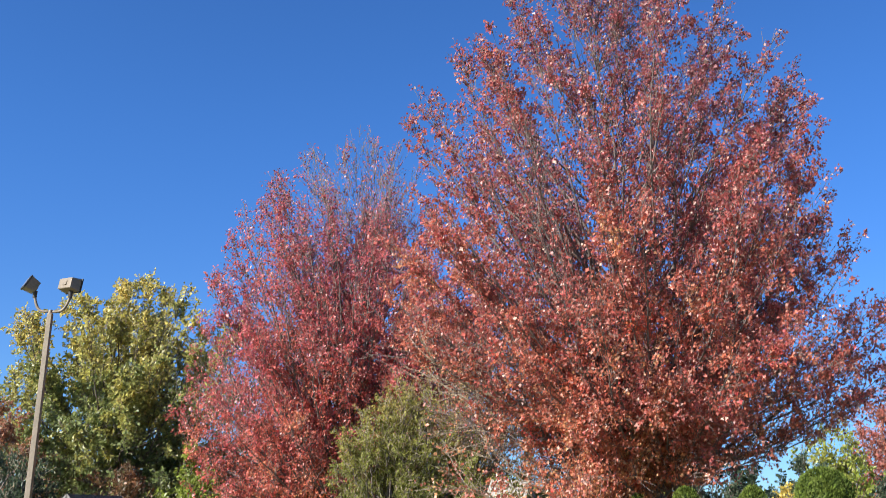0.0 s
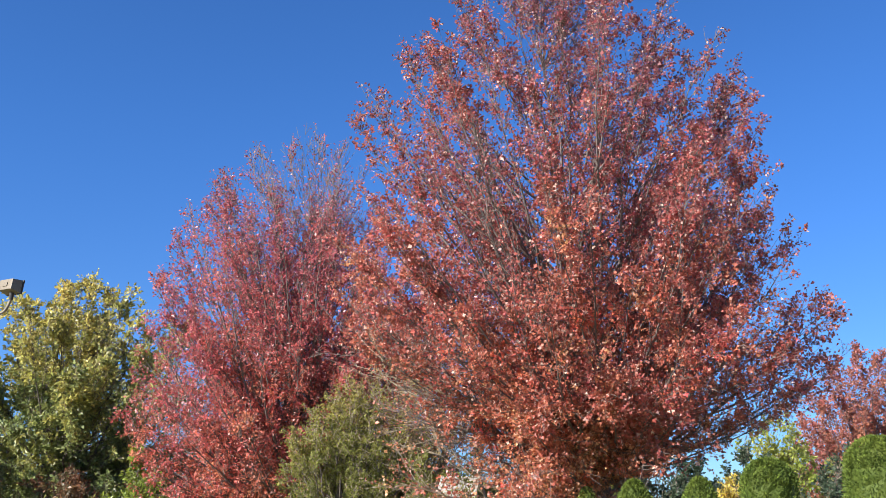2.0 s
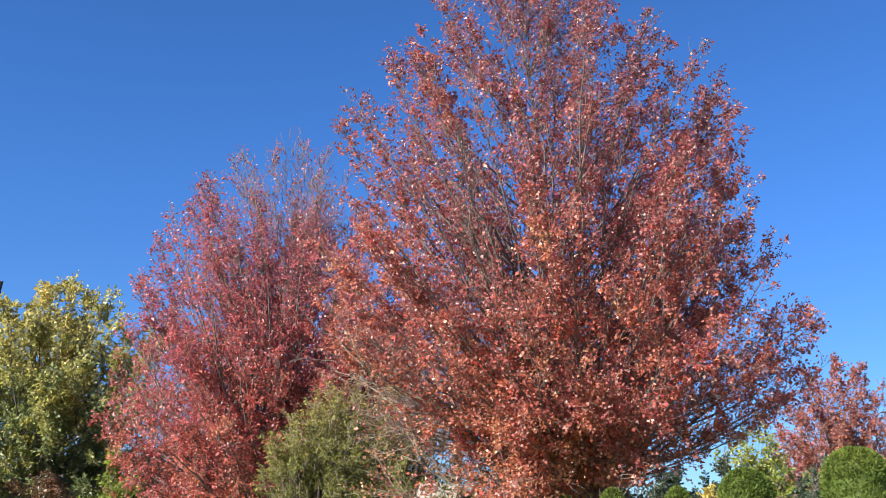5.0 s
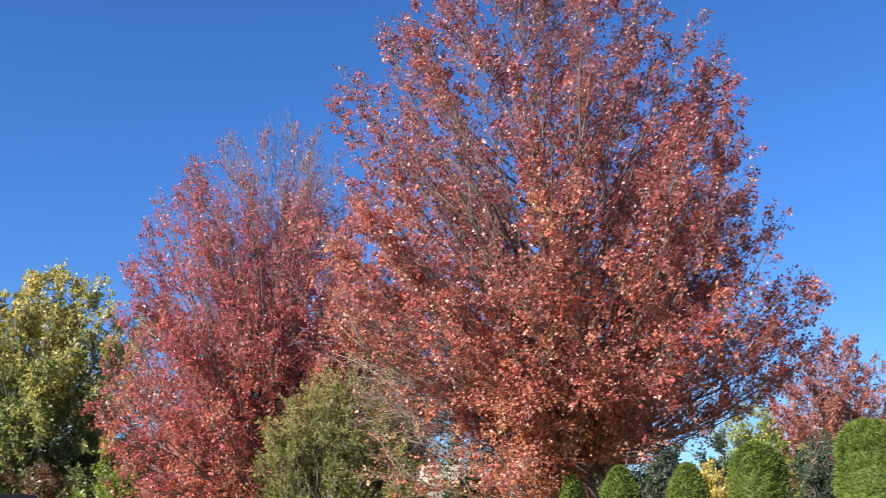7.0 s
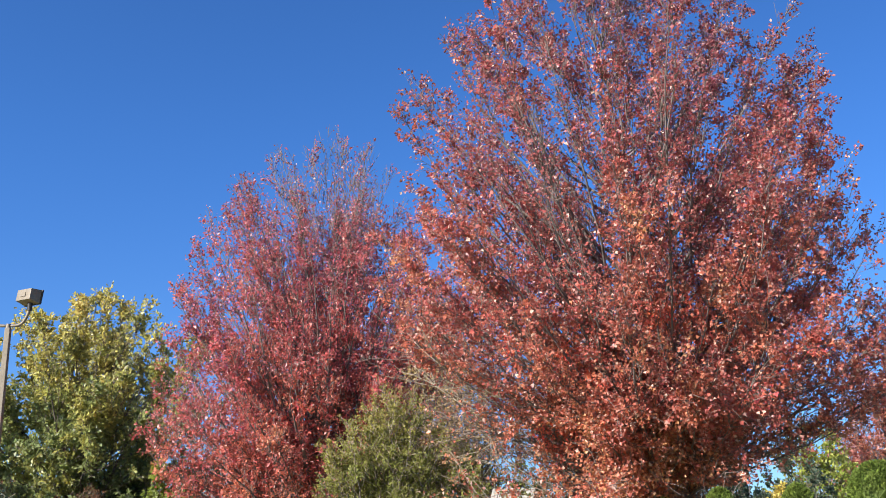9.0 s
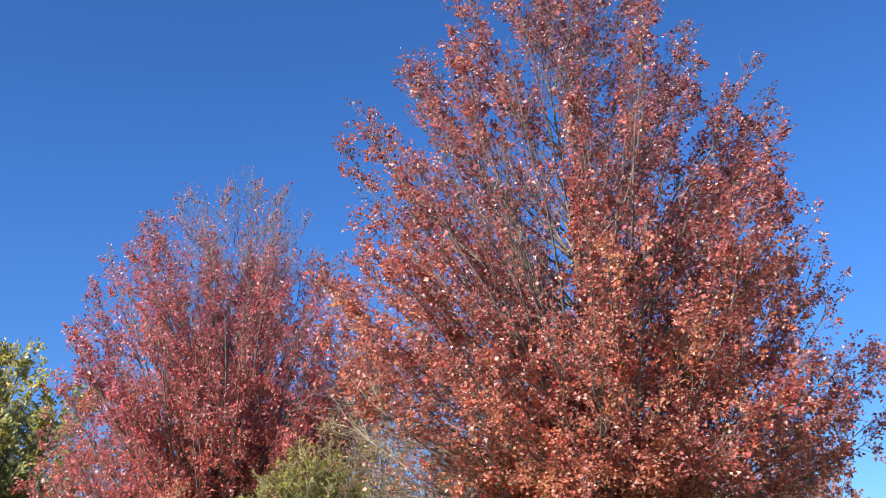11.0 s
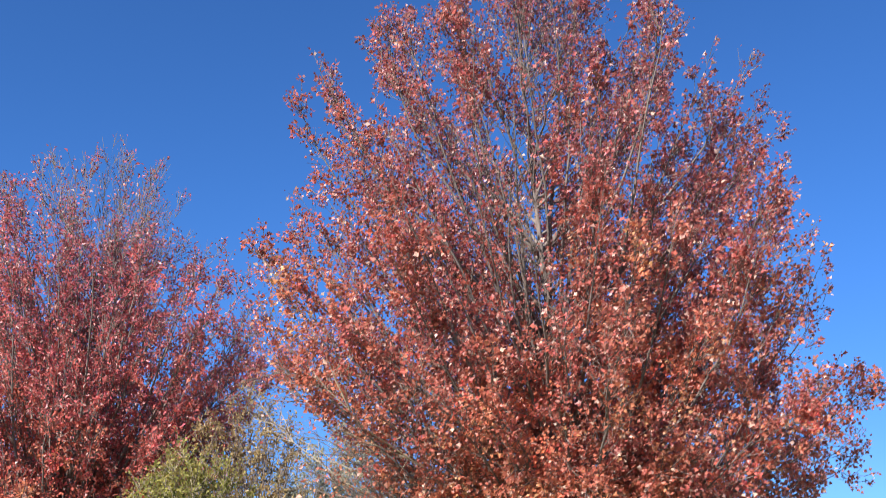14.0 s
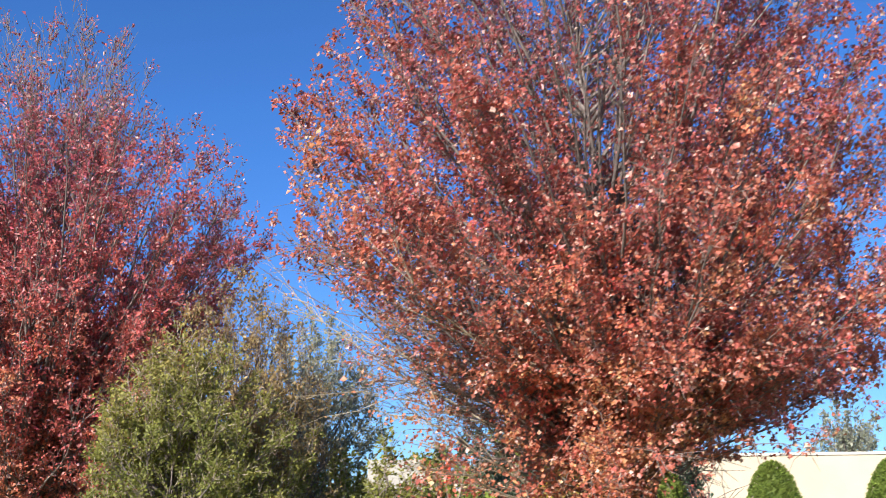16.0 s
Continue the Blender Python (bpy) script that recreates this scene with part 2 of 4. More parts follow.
def unit(a):
    return a / (np.linalg.norm(a, axis=-1, keepdims=True) + 1e-9)


def leaf_frames(rng, along, face, loose):
    """Three axes for each leaf: it points along, and its face turns about loosely round one common way."""
    y = unit(along)
    x = unit(np.cross(y, unit(np.asarray(face) + rng.normal(0, loose, (len(along), 3)))))
    return x, y, np.cross(x, y)


def welded(shape):
    """The shape with one midrib for both halves, so that one leaf stays one island."""
    verts, tris = shape
    half = len(verts) // 2
    tris = tris.copy()
    for k in range(half):
        if abs(verts[k, 0]) < 1e-6:
            tris[tris == k + half] = k
    return verts, tris


def leaf_mesh(name, rng, pos, along, size, shape, mat, parent, label="", face=(0, -0.2, 1.0), loose=0.9):
    """All leaves of a crown in one mesh."""
    verts, tris = welded(shape)
    n = len(pos)
    x, y, z = leaf_frames(rng, along, face, loose)
    co = pos[:, None] + size[:, None, None] * (verts[None, :, 0:1] * x[:, None] + verts[None, :, 1:2] * y[:, None] + verts[None, :, 2:3] * z[:, None] * rng.uniform(0.2, 2.4, (n, 1, 1)))
    f = tris[None] + (np.arange(n) * len(verts))[:, None, None]
    ob = mesh_from(name, co.reshape(-1, 3), f.reshape(-1, 3), mat, parent, label)
    ob["kind"] = "stuff"
    return ob


def single_leaves(rng, pos, along, size, shape, mat, parent, face):
    """Leaves that are parts of their own and share one mesh."""
    verts, tris = welded(shape)
    first = None
    x, y, z = leaf_frames(rng, along, face, 0.9)
    for k in range(len(pos)):
        if first is None:
            first = ob = mesh_from("leaf", verts, tris, mat, parent)
        else:
            ob = new("leaf", first.data)
            ob.parent = parent
        m = Matrix((x[k], y[k], z[k])).transposed().to_4x4() @ Matrix.Scale(size[k], 4)
        ob.matrix_basis = Matrix.Translation(pos[k]) @ m


def bezier(a, b, c, n):
    s = np.linspace(0, 1, n)[:, None]
    return (1 - s) ** 2 * a + 2 * s * (1 - s) * b + s * s * c


def grow(name, at, label, category, prof, seed, leaf, leaf_mat, leaf_size, limbs=80, inner=25, subs=10, twigs=6, per_twig=6, trunk_r=0.2, centre=(0, 0),
         fork=1.3, leader_top=0.8, bare=None, bark=None, twig_mat=None, group="", stems=1, lift=0.35, sub_len=(0.5, 1.25), twig_len=(0.2, 0.44), lobes=0.1, droop=0.25, twig_steps=3):
    """A tree: trunk, ascending limbs that end on the crown's outline, side branches, twigs and leaves."""
    rng = np.random.default_rng(seed)
    bark, twig_mat = bark or MAT_BARK, twig_mat or MAT_TWIG
    root = tagged(new(name), label, category, group)
    root.location = at
    pz, pr = np.array([p[0] for p in prof]), np.array([p[1] for p in prof])
    top, low = pz[-1], pz[0]
    ph = rng.uniform(0, 6.28, 4)

    def edge(z, az):
        return np.interp(z, pz, pr) * (1 + lobes * np.sin(3 * az + ph[0] + 0.5 * z) + lobes * 0.8 * np.sin(5 * az + ph[1] - 0.8 * z) + lobes * 0.6 * np.sin(2 * az + ph[2] + 1.7 * z))

    def axis(z):
        k = np.clip((z - fork) / (top * 0.4), 0, 1.5)
        return np.array([centre[0] * k, centre[1] * k, z])

    def inside(p):
        c = axis(p[2])
        d = p[:2] - c[:2]
        return math.hypot(d[0], d[1]) / max(edge(p[2], math.atan2(d[1], d[0])), 0.05)

    # trunk, or several stems that rise from the ground
    trunks = []
    for k in range(stems):
        n = 12
        zs = np.linspace(0, top * leader_top, n)
        w = np.cumsum(rng.normal(0, 0.05, (n, 2)), axis=0) * np.linspace(0, 1, n)[:, None]
        pts = np.array([axis(z) for z in zs])
        pts[:, :2] += w
        if stems > 1:
            a = 6.283 * k / stems + rng.uniform(-0.4, 0.4)
            spread = np.linspace(0.06, 0.5, n)[:, None] * np.interp(zs, pz, pr)[:, None] * rng.uniform(0.4, 1.0)
            pts[:, :2] += spread * np.array([[math.cos(a), math.sin(a)]])
        rad = trunk_r * (1 - np.linspace(0, 1, n)) ** 1.7 + 0.012
        rad[0] *= 1.35
        pts[0, 2] = -0.1
        trunks.append((pts, rad))
        v, f = tubes([(pts, rad, 10)])
        mesh_from("trunk" if stems == 1 else "stem", v, f, bark, root, smooth=True)
    all_twigs, leaf_pos, leaf_dir = [], [], []
    zt = low + (top - low) * (np.arange(limbs + inner) + 0.5) / (limbs + inner)
    order = rng.permutation(limbs + inner)
    for i in range(limbs + inner):
        deep = order[i] < inner
        az = i * 2.39996 + rng.uniform(-0.35, 0.35)
        z = zt[i] + rng.uniform(-0.3, 0.3)
        r = edge(z, az) * (rng.uniform(0.3, 0.65) if deep else rng.uniform(0.86, 1.02))
        c = axis(z)
        end = np.array([c[0] + r * math.cos(az), c[1] + r * math.sin(az), z])
        tp, tr = trunks[i % stems]
        z0 = np.clip(fork + (z - low) * rng.uniform(0.18, 0.46) - 0.2 * r * lift, fork * 0.8, tp[-1, 2] * 0.97)
        start = np.array([np.interp(z0, tp[:, 2], tp[:, k]) for k in range(3)])
        out = np.array([math.cos(az), math.sin(az), 0])
        ctrl = start + out * r * 0.62 + np.array([0, 0, (z - z0) * 0.36])
        n = 10
        pts = bezier(start, ctrl, end, n)
        s = np.linspace(0, 1, n)[:, None]
        pts += np.sin(math.pi * s) * rng.normal(0, 0.13, 3) + np.sin(2 * math.pi * s) * rng.normal(0, 0.09, 3)
        pts[1:-1] += rng.normal(0, 0.025, (n - 2, 3))
        length = np.linalg.norm(np.diff(pts, axis=0), axis=1).sum()
        r0 = min(np.interp(z0, tp[:, 2], tr) * 0.7, 0.007 + 0.0072 * length)
        rad = r0 * (1 - 0.88 * np.linspace(0, 1, n))
        paths = [(pts, rad, 6)]
        mass = rng.uniform(0.8, 1.25)
        ns = max(3, int(subs * min(1.6, length / 3.2)))
        ss = np.sort(rng.uniform(0.22, 1.0, ns))
        for s in ss:
            k = s * (n - 1)
            p0 = pts[int(k)] + (pts[min(int(k) + 1, n - 1)] - pts[int(k)]) * (k - int(k))
            tan = unit(pts[min(int(k) + 1, n - 1)] - pts[max(int(k) - 1, 0)])
            d = unit(tan * 0.75 + unit(rng.normal(0, 1, 3)) * 0.6 + np.array([0, 0, lift * 1.2]) + out * 0.2)
            ln = rng.uniform(*sub_len) * (1.15 - 0.45 * s)
            p2 = p0 + d * ln
            for _ in range(3):
                if inside(p2) > 1.03 or p2[2] > top + 0.4:
                    ln *= 0.7
                    p2 = p0 + d * ln
            mid = (p0 + p2) / 2 - np.array([0, 0, 0.06 * ln])
            sp = bezier(p0, mid, p2, 5)
            sr = min(np.interp(s, np.linspace(0, 1, n), rad) * 0.55, 0.011)
            paths.append((sp, np.linspace(sr, 0.003, 5), 3))
            full = mass * rng.uniform(0.55, 1.4)
            for q in np.append(rng.uniform(0.15, 0.95, twigs - 1), 1.0):
                b0 = sp[0] * (1 - q) ** 2 + 2 * q * (1 - q) * mid + q * q * sp[-1]
                td = unit(d * 0.75 + unit(rng.normal(0, 1, 3)) * 0.75 + np.array([0, 0, lift * 0.8]))
                tl = rng.uniform(*twig_len)
                b2 = b0 + td * tl
                b1 = (b0 + b2) / 2 + rng.normal(0, 0.02, 3)
                if twig_steps == 3:
                    all_twigs.append((np.array([b0, b1, b2]), np.array([0.005, 0.0038, 0.0022]), 3))
                else:
                    all_twigs.append((np.array([b0, b2]), np.array([0.006, 0.003]), 3))
                keep = 1.0 if bare is None else bare(b2, inside(b2), rng)
                m = rng.binomial(per_twig * 2, min(1.0, 0.75 * keep * full))
                if m:
                    e = rng.uniform(0.1, 1.0, m) ** 0.8
                    side = unit(rng.normal(0, 1, (m, 3)) + td * 0.5)
                    leaf_pos.append(b0 + (b2 - b0) * e[:, None] + side * rng.uniform(0.01, 0.05, (m, 1)))
                    leaf_dir.append(side * 0.9 + td * 0.35 + np.array([0, 0, -droop]))
        v, f = tubes(paths)
        mesh_from("limb", v, f, bark, root, smooth=True)
    v, f = tubes(all_twigs)
    tagged(mesh_from("fine_branching", v, f, twig_mat, root), kind="stuff")
    pos, way = np.concatenate(leaf_pos), np.concatenate(leaf_dir)
    size = leaf_size * rng.uniform(0.55, 1.35, len(pos))
    face = (-0.3, -0.35, 0.7)
    leaf_mesh("crown", rng, pos, way, size, leaf, leaf_mat, root, face=face)
    return root


def maple(name, at, label, group, left, right, seed, leaf, leaf_mat, leaf_size, limbs=90, inner=34, lean=(0, 0), trunk_r=0.18, fork=1.5, leader=0.72, slope=(0.7, 1.5),
          sub_step=0.16, sub_len=1.25, twig_step=0.12, twig_len=(0.14, 0.36), per_twig=7, keep=None, bark=None, twig_mat=None, ragged=0.05, own=None, boughs=None, skirt=0, thick=1.0, shed_twigs=False, spires=0):
    """A maple: a slim trunk, straight ascending limbs that fan out to the crown's outline, side branches in pairs, twigs and leaves.
    left and right: height and reach of the crown towards -x and +x; spires: more steep shoots at the top."""
    rng = np.random.default_rng(seed)
    bark, twig_mat = bark or MAT_BARK, twig_mat or MAT_TWIG
    root = tagged(new(name), label, "tree", group)
    root.location = at
    lz, lr = np.array(left).T
    rz, rr = np.array(right).T
    low, top = min(lz[0], rz[0]), max(lz[-1], rz[-1])
    ph = rng.uniform(0, 6.28, 6)

    def edge(z, az):
        w = 0.5 + 0.5 * np.cos(az)
        r = np.interp(z, lz, lr) * (1 - w) + np.interp(z, rz, rr) * w
        return r * (1 + ragged * (np.sin(4 * az + ph[0] + 1.1 * z) + np.sin(7 * az + ph[1] - 1.9 * z) + 0.8 * np.sin(2.7 * z + ph[2] + az)))

    def axis(z):
        k = np.clip((z - 1.0) / 5.0, 0, 1)
        return np.array([lean[0] * k, lean[1] * k])

    def inside(p):
        k = np.clip((p[..., 2] - 1.0) / 5.0, 0, 1)
        dx, dy = p[..., 0] - lean[0] * k, p[..., 1] - lean[1] * k
        return np.hypot(dx, dy) / np.maximum(edge(p[..., 2], np.arctan2(dy, dx)), 0.08)

    def along(pts, s):
        k = s * (len(pts) - 1)
        j = np.minimum(k.astype(int), len(pts) - 2)
        return pts[j] + (pts[j + 1] - pts[j]) * (k - j)[:, None], unit(pts[j + 1] - pts[j])

    def swing(tan, angle, up):
        """Directions that leave tan by an angle, to the side, drawn a little upwards."""
        q = rng.normal(0, 1, tan.shape)
        q = unit(q - (q * tan).sum(-1, keepdims=True) * tan)
        return unit(tan * np.cos(angle)[:, None] + q * np.sin(angle)[:, None] + np.array([0, 0, up]))

    n = 16
    zs = np.linspace(0, top * leader, n)
    tp = np.column_stack([np.array([axis(z) for z in zs]), zs])
    tp[:, :2] += np.cumsum(rng.normal(0, 0.075, (n, 2)), axis=0) * np.linspace(0, 1, n)[:, None]
    tr = trunk_r * (1 - np.linspace(0, 1, n)) ** 1.6 + 0.012
    tr[0] *= 1.4
    tp[0, 2] = -0.1
    v, f = tubes([(tp, tr, 10)])
    mesh_from("trunk", v, f, bark, root, smooth=True)
    on_trunk = lambda z: np.array([np.interp(z, tp[:, 2], tp[:, k]) for k in range(3)])

    # heights of the limb tips: more of them where the crown is wide
    zz = np.linspace(low, top, 200)
    cum = np.cumsum((np.interp(zz, lz, lr) + np.interp(zz, rz, rr)) ** 1.25 + 1.0)
    total = limbs + inner
    tips = np.interp((np.arange(total) + 0.5) / total * cum[-1], cum, zz)
    order = rng.permutation(total)
    twig_a, twig_b, fulls = [], [], []
    for i in range(total + spires):
        spire = i >= total
        deep = spire or order[i] < inner
        az = i * 2.39996 + rng.uniform(-0.3, 0.3)
        z = rng.uniform(0.82, 0.97) * top if spire else tips[i] + rng.uniform(-0.25, 0.25)
        r = edge(z, az) * (rng.uniform(0.35, 1.0) if spire else rng.uniform(0.25, 0.7) if deep else rng.uniform(0.89, 1.03))
        out = np.array([math.cos(az), math.sin(az), 0])
        rise = np.interp(z, [low, top], slope) * rng.uniform(0.8, 1.25) * (1.5 if deep else 1.0)
        foot = fork * rng.uniform(0.9, 1.9)
        if skirt and 0.83 * out[0] - 0.57 * out[1] > 0.2:
            foot = max(foot, 2.0)
        z0 = np.clip(z - r * rise, foot, tp[-1, 2] * 0.98)
        start = on_trunk(z0)
        end = np.array([*axis(z), z]) + out * r
        ctrl = start * 0.48 + end * 0.52 + out * 0.07 * r - np.array([0, 0, 0.10 * (z - z0)])
        m = 12
        pts = bezier(start, ctrl, end, m)
        s = np.linspace(0, 1, m)[:, None]
        pts += np.sin(math.pi * s) * rng.normal(0, 0.10, 3) + np.sin(2 * math.pi * s) * rng.normal(0, 0.07, 3)
        pts[1:-1] += rng.normal(0, 0.018, (m - 2, 3))
        length = np.linalg.norm(np.diff(pts, axis=0), axis=1).sum()
        r0 = min(np.interp(z0, tp[:, 2], tr) * 0.75, (0.007 + 0.0062 * length) * thick * (1.35 if deep else 1.0))
        rad = r0 * (1 - 0.9 * np.linspace(0, 1, m) ** 0.8)
        paths = [(pts, rad, 6)]
        mass = rng.uniform(0.4, 1.5) if deep else rng.uniform(0.6, 1.45)
        ns = max(5, int(length * 0.85 / sub_step))
        ss = np.append(np.sort(0.14 + 0.85 * rng.uniform(0, 1, ns - 1) ** 0.85), 1.0)
        p0, tan = along(pts, ss)
        close = np.interp(z, [low, top], [1.1, 0.6])
        d = swing(tan, rng.uniform(0.4, 1.0, ns) * close * np.where(ss < 1, 1, 0.2), 0.16)
        ln = sub_len * rng.uniform(0.45, 1.1, ns) * np.clip(1.15 - 0.72 * ss, 0.3, 1.0) * min(1.0, 0.35 + length / 5)
        for _ in range(4):
            over = (inside(p0 + d * ln[:, None]) > 1.05) | ((p0 + d * ln[:, None])[:, 2] > top + 0.3)
            ln = np.where(over, ln * 0.68, ln)
        for j in range(ns):
            p2 = p0[j] + d[j] * ln[j]
            mid = (p0[j] + p2) / 2 + rng.normal(0, 0.03, 3) * ln[j] - np.array([0, 0, 0.05 * ln[j]])
            sp = bezier(p0[j], mid, p2, 3)
            sr = min(np.interp(ss[j], np.linspace(0, 1, m), rad) * 0.6, 0.004 + 0.006 * ln[j] * thick)
            paths.append((sp, np.linspace(sr, 0.0028, 3), 3))
            nt = max(3, int(ln[j] / twig_step))
            q = np.append(rng.uniform(0.12, 0.97, nt - 1), 1.0)
            b0, bt = along(sp, q)
            td = swing(bt, rng.uniform(0.4, 1.05, nt) * close * np.where(q < 1, 1, 0.2), 0.14)
            twig_a.append(b0)
            twig_b.append(b0 + td * (rng.uniform(*twig_len, nt) * np.clip(1.1 - 0.4 * q, 0.5, 1))[:, None])
            fulls.append(np.full(nt, mass * rng.uniform(0.5, 1.4)))
        v, f = tubes(paths)
        mesh_from("limb", v, f, bark, root, smooth=True)
    a, b, full = np.concatenate(twig_a), np.concatenate(twig_b), np.concatenate(fulls)
    if keep is not None:
        k = keep(b, inside(b))
        stay = rng.uniform(0, 1, len(k)) < np.clip(0.45 + 1.1 * k, 0, 1) if shed_twigs else np.full(len(k), True)
        a, b, full = a[stay], b[stay], (full * k)[stay]
    count = rng.binomial(per_twig * 2, np.clip(0.5 * full, 0, 1))
    which = np.repeat(np.arange(len(a)), count)
    e = rng.uniform(0.15, 1.05, len(which)) ** 0.75
    td = unit(b - a)[which]
    side = unit(rng.normal(0, 1, (len(which), 3)) + td * 0.4)
    leaf_pos = [a[which] + (b - a)[which] * e[:, None] + side * rng.uniform(0.01, 0.07, (len(which), 1))]
    leaf_dir = [side * 0.9 + td * 0.3 + np.array([0, 0, -0.35])]
    v, f = stick_mesh(a, b, 0.0052 * thick, 0.0026 * thick)
    tagged(mesh_from("fine_branching", v, f, twig_mat, root), kind="stuff")

    # long thin boughs low on one side that have dropped nearly all their leaves, a few with a last bright tuft
    for k in range(boughs[0] if boughs else 0):
        az, r, z0 = rng.uniform(*boughs[1]), rng.uniform(2.8, 4.6), rng.uniform(1.0, 2.4)
        start = on_trunk(z0)
        out = np.array([math.cos(az), math.sin(az), 0])
        end = start + out * r + np.array([0, 0, rng.uniform(0.2, 0.7) * r])
        pts = bezier(start, (start + end) / 2 + np.array([0, 0, rng.uniform(-0.06, 0.12) * r]), end, 12)
        pts[1:-1] += np.cumsum(rng.normal(0, 0.022, (10, 3)), axis=0)
        paths = [(pts, np.linspace(0.027, 0.004, 12), 5)]
        tuft = rng.uniform(0, 1) < 0.3
        for j in range(20):
            q = rng.integers(3, 12)
            d = unit(unit(pts[q] - pts[q - 1]) + unit(rng.normal(0, 1, 3)) * 0.65 + np.array([0, 0, 0.12]))
            tip = pts[q] + d * rng.uniform(0.3, 1.1)
            mid = (pts[q] + tip) / 2 + rng.normal(0, 0.03, 3)
            paths.append((np.array([pts[q], mid, tip]), np.array([0.008, 0.006, 0.003]), 3))
            for e in range(3):
                w = mid + (tip - mid) * rng.uniform(0, 1)
                paths.append((np.array([w, w + unit(d + rng.normal(0, 0.5, 3)) * rng.uniform(0.15, 0.4)]), np.array([0.004, 0.0025]), 3))
            c = rng.poisson(16 if tuft and q > 9 else 3)
            leaf_pos.append(pts[q] + (tip - pts[q]) * rng.uniform(0.3, 1, (c, 1)) + rng.normal(0, 0.05, (c, 3)))
            leaf_dir.append(rng.normal(0, 1, (c, 3)) + d)
        v, f = tubes(paths)
        # every second bough is coloured pale to look sunlit, the others stay dark
        mesh_from("limb", v, f, MAT_PALE_TWIG if k % 2 == 0 else MAT_TWIG, root, "thin bough, nearly bare", smooth=True)
    # short leafy boughs low round the trunk on the sunny side
    for k in range(skirt):
        az, r, z0 = rng.uniform(-3.05, -0.9), rng.uniform(0.6, 3.5), rng.uniform(1.0, 3.3)
        out = np.array([math.cos(az), math.sin(az), 0])
        start = on_trunk(z0)
        end = start + out * r + np.array([0, 0, rng.uniform(0.0, 0.55) * r])
        pts = bezier(start, (start + end) / 2 + np.array([0, 0, 0.15 * r]), end, 9)
        pts[1:-1] += rng.normal(0, 0.025, (7, 3))
        paths = [(pts, np.linspace(0.014, 0.003, 9), 5)]
        for j in range(18):
            q = rng.integers(2, 9)
            d = unit(unit(pts[q] - pts[q - 1]) * 0.7 + unit(rng.normal(0, 1, 3)) * 0.8)
            tip = pts[q] + d * rng.uniform(0.25, 0.6)
            paths.append((np.array([pts[q], (pts[q] + tip) / 2 + rng.normal(0, 0.02, 3), tip]), np.array([0.006, 0.0045, 0.0025]), 3))
            c = rng.poisson(22)
            leaf_pos.append(pts[q] + (tip - pts[q]) * rng.uniform(0.15, 1, (c, 1)) + rng.normal(0, 0.05, (c, 3)))
            leaf_dir.append(rng.normal(0, 1, (c, 3)) + d + np.array([0, 0, -0.3]))
        v, f = tubes(paths)
        mesh_from("limb", v, f, twig_mat, root, smooth=True)
    pos, way = np.concatenate(leaf_pos), np.concatenate(leaf_dir)
    if skirt:
        clear = (0.83 * pos[:, 0] - 0.57 * pos[:, 1] < 0.35) | (pos[:, 2] > 2.1)
        pos, way = pos[clear], way[clear]
    size = leaf_size * rng.uniform(0.55, 1.25, len(pos)) * np.where(rng.uniform(0, 1, len(pos)) < 0.08, 1.5, 1.0)
    face = (-0.3, -0.35, 0.7)
    if own:
        pick = np.flatnonzero((pos[:, 2] < own[0]) & (pos[:, 1] < own[1]))[:280]
        rest = np.setdiff1d(np.arange(len(pos)), pick)
        single_leaves(rng, pos[pick], way[pick], size[pick] * 1.15, leaf, own[2], root, face)
        pos, way, size = pos[rest], way[rest], size[rest]
    # simple blades on the far side and in the middle
    near = pos[:, 1] < -1.8
    if leaf is not BLADE:
        leaf_mesh("crown", rng, pos[~near], way[~near], size[~near], KITE, leaf_mat, root, face=face)
        pos, way, size = pos[near], way[near], size[near]
    leaf_mesh("crown", rng, pos, way, size, leaf, leaf_mat, root, face=face)
    return root


# ---- the ground ----
# out of view; the lawn colour is raised to bounce light into the crowns
MAT_LAWN = mottled("lawn", (0.13, 0.14, 0.06), (0.32, 0.29, 0.15), 0.35, 14.0, 0.95, 0, 0.8, 0.2)
bm = bmesh.new()
bmesh.ops.create_grid(bm, x_segments=60, y_segments=60, size=1500)
ground = part("ground", bm, MAT_LAWN)
tagged(ground, "mown autumn lawn, flat, green and straw, paled to bounce light", "lawn", kind="structure")

# ---- trees ----
BIG_LEFT = [(1.8, 1.4), (2.4, 2.5), (3.2, 3.4), (4.0, 4.0), (5.0, 4.3), (5.8, 4.4), (6.6, 4.15), (7.6, 3.95), (8.4, 3.9), (9.0, 3.75), (9.5, 3.15), (10.0, 2.6), (11.0, 2.5), (12.0, 1.9), (13.0, 0.9), (13.5, 0.2)]
BIG_RIGHT = [(1.8, 0.6), (2.5, 1.2), (2.9, 2.8), (3.2, 3.5), (3.6, 3.9), (4.4, 4.05), (5.6, 3.9), (6.6, 3.5), (7.6, 3.3), (8.6, 3.25), (9.2, 2.95), (9.8, 2.4), (10.4, 1.8), (11.0, 1.45), (12.0, 1.1), (13.0, 0.6), (13.5, 0.2)]


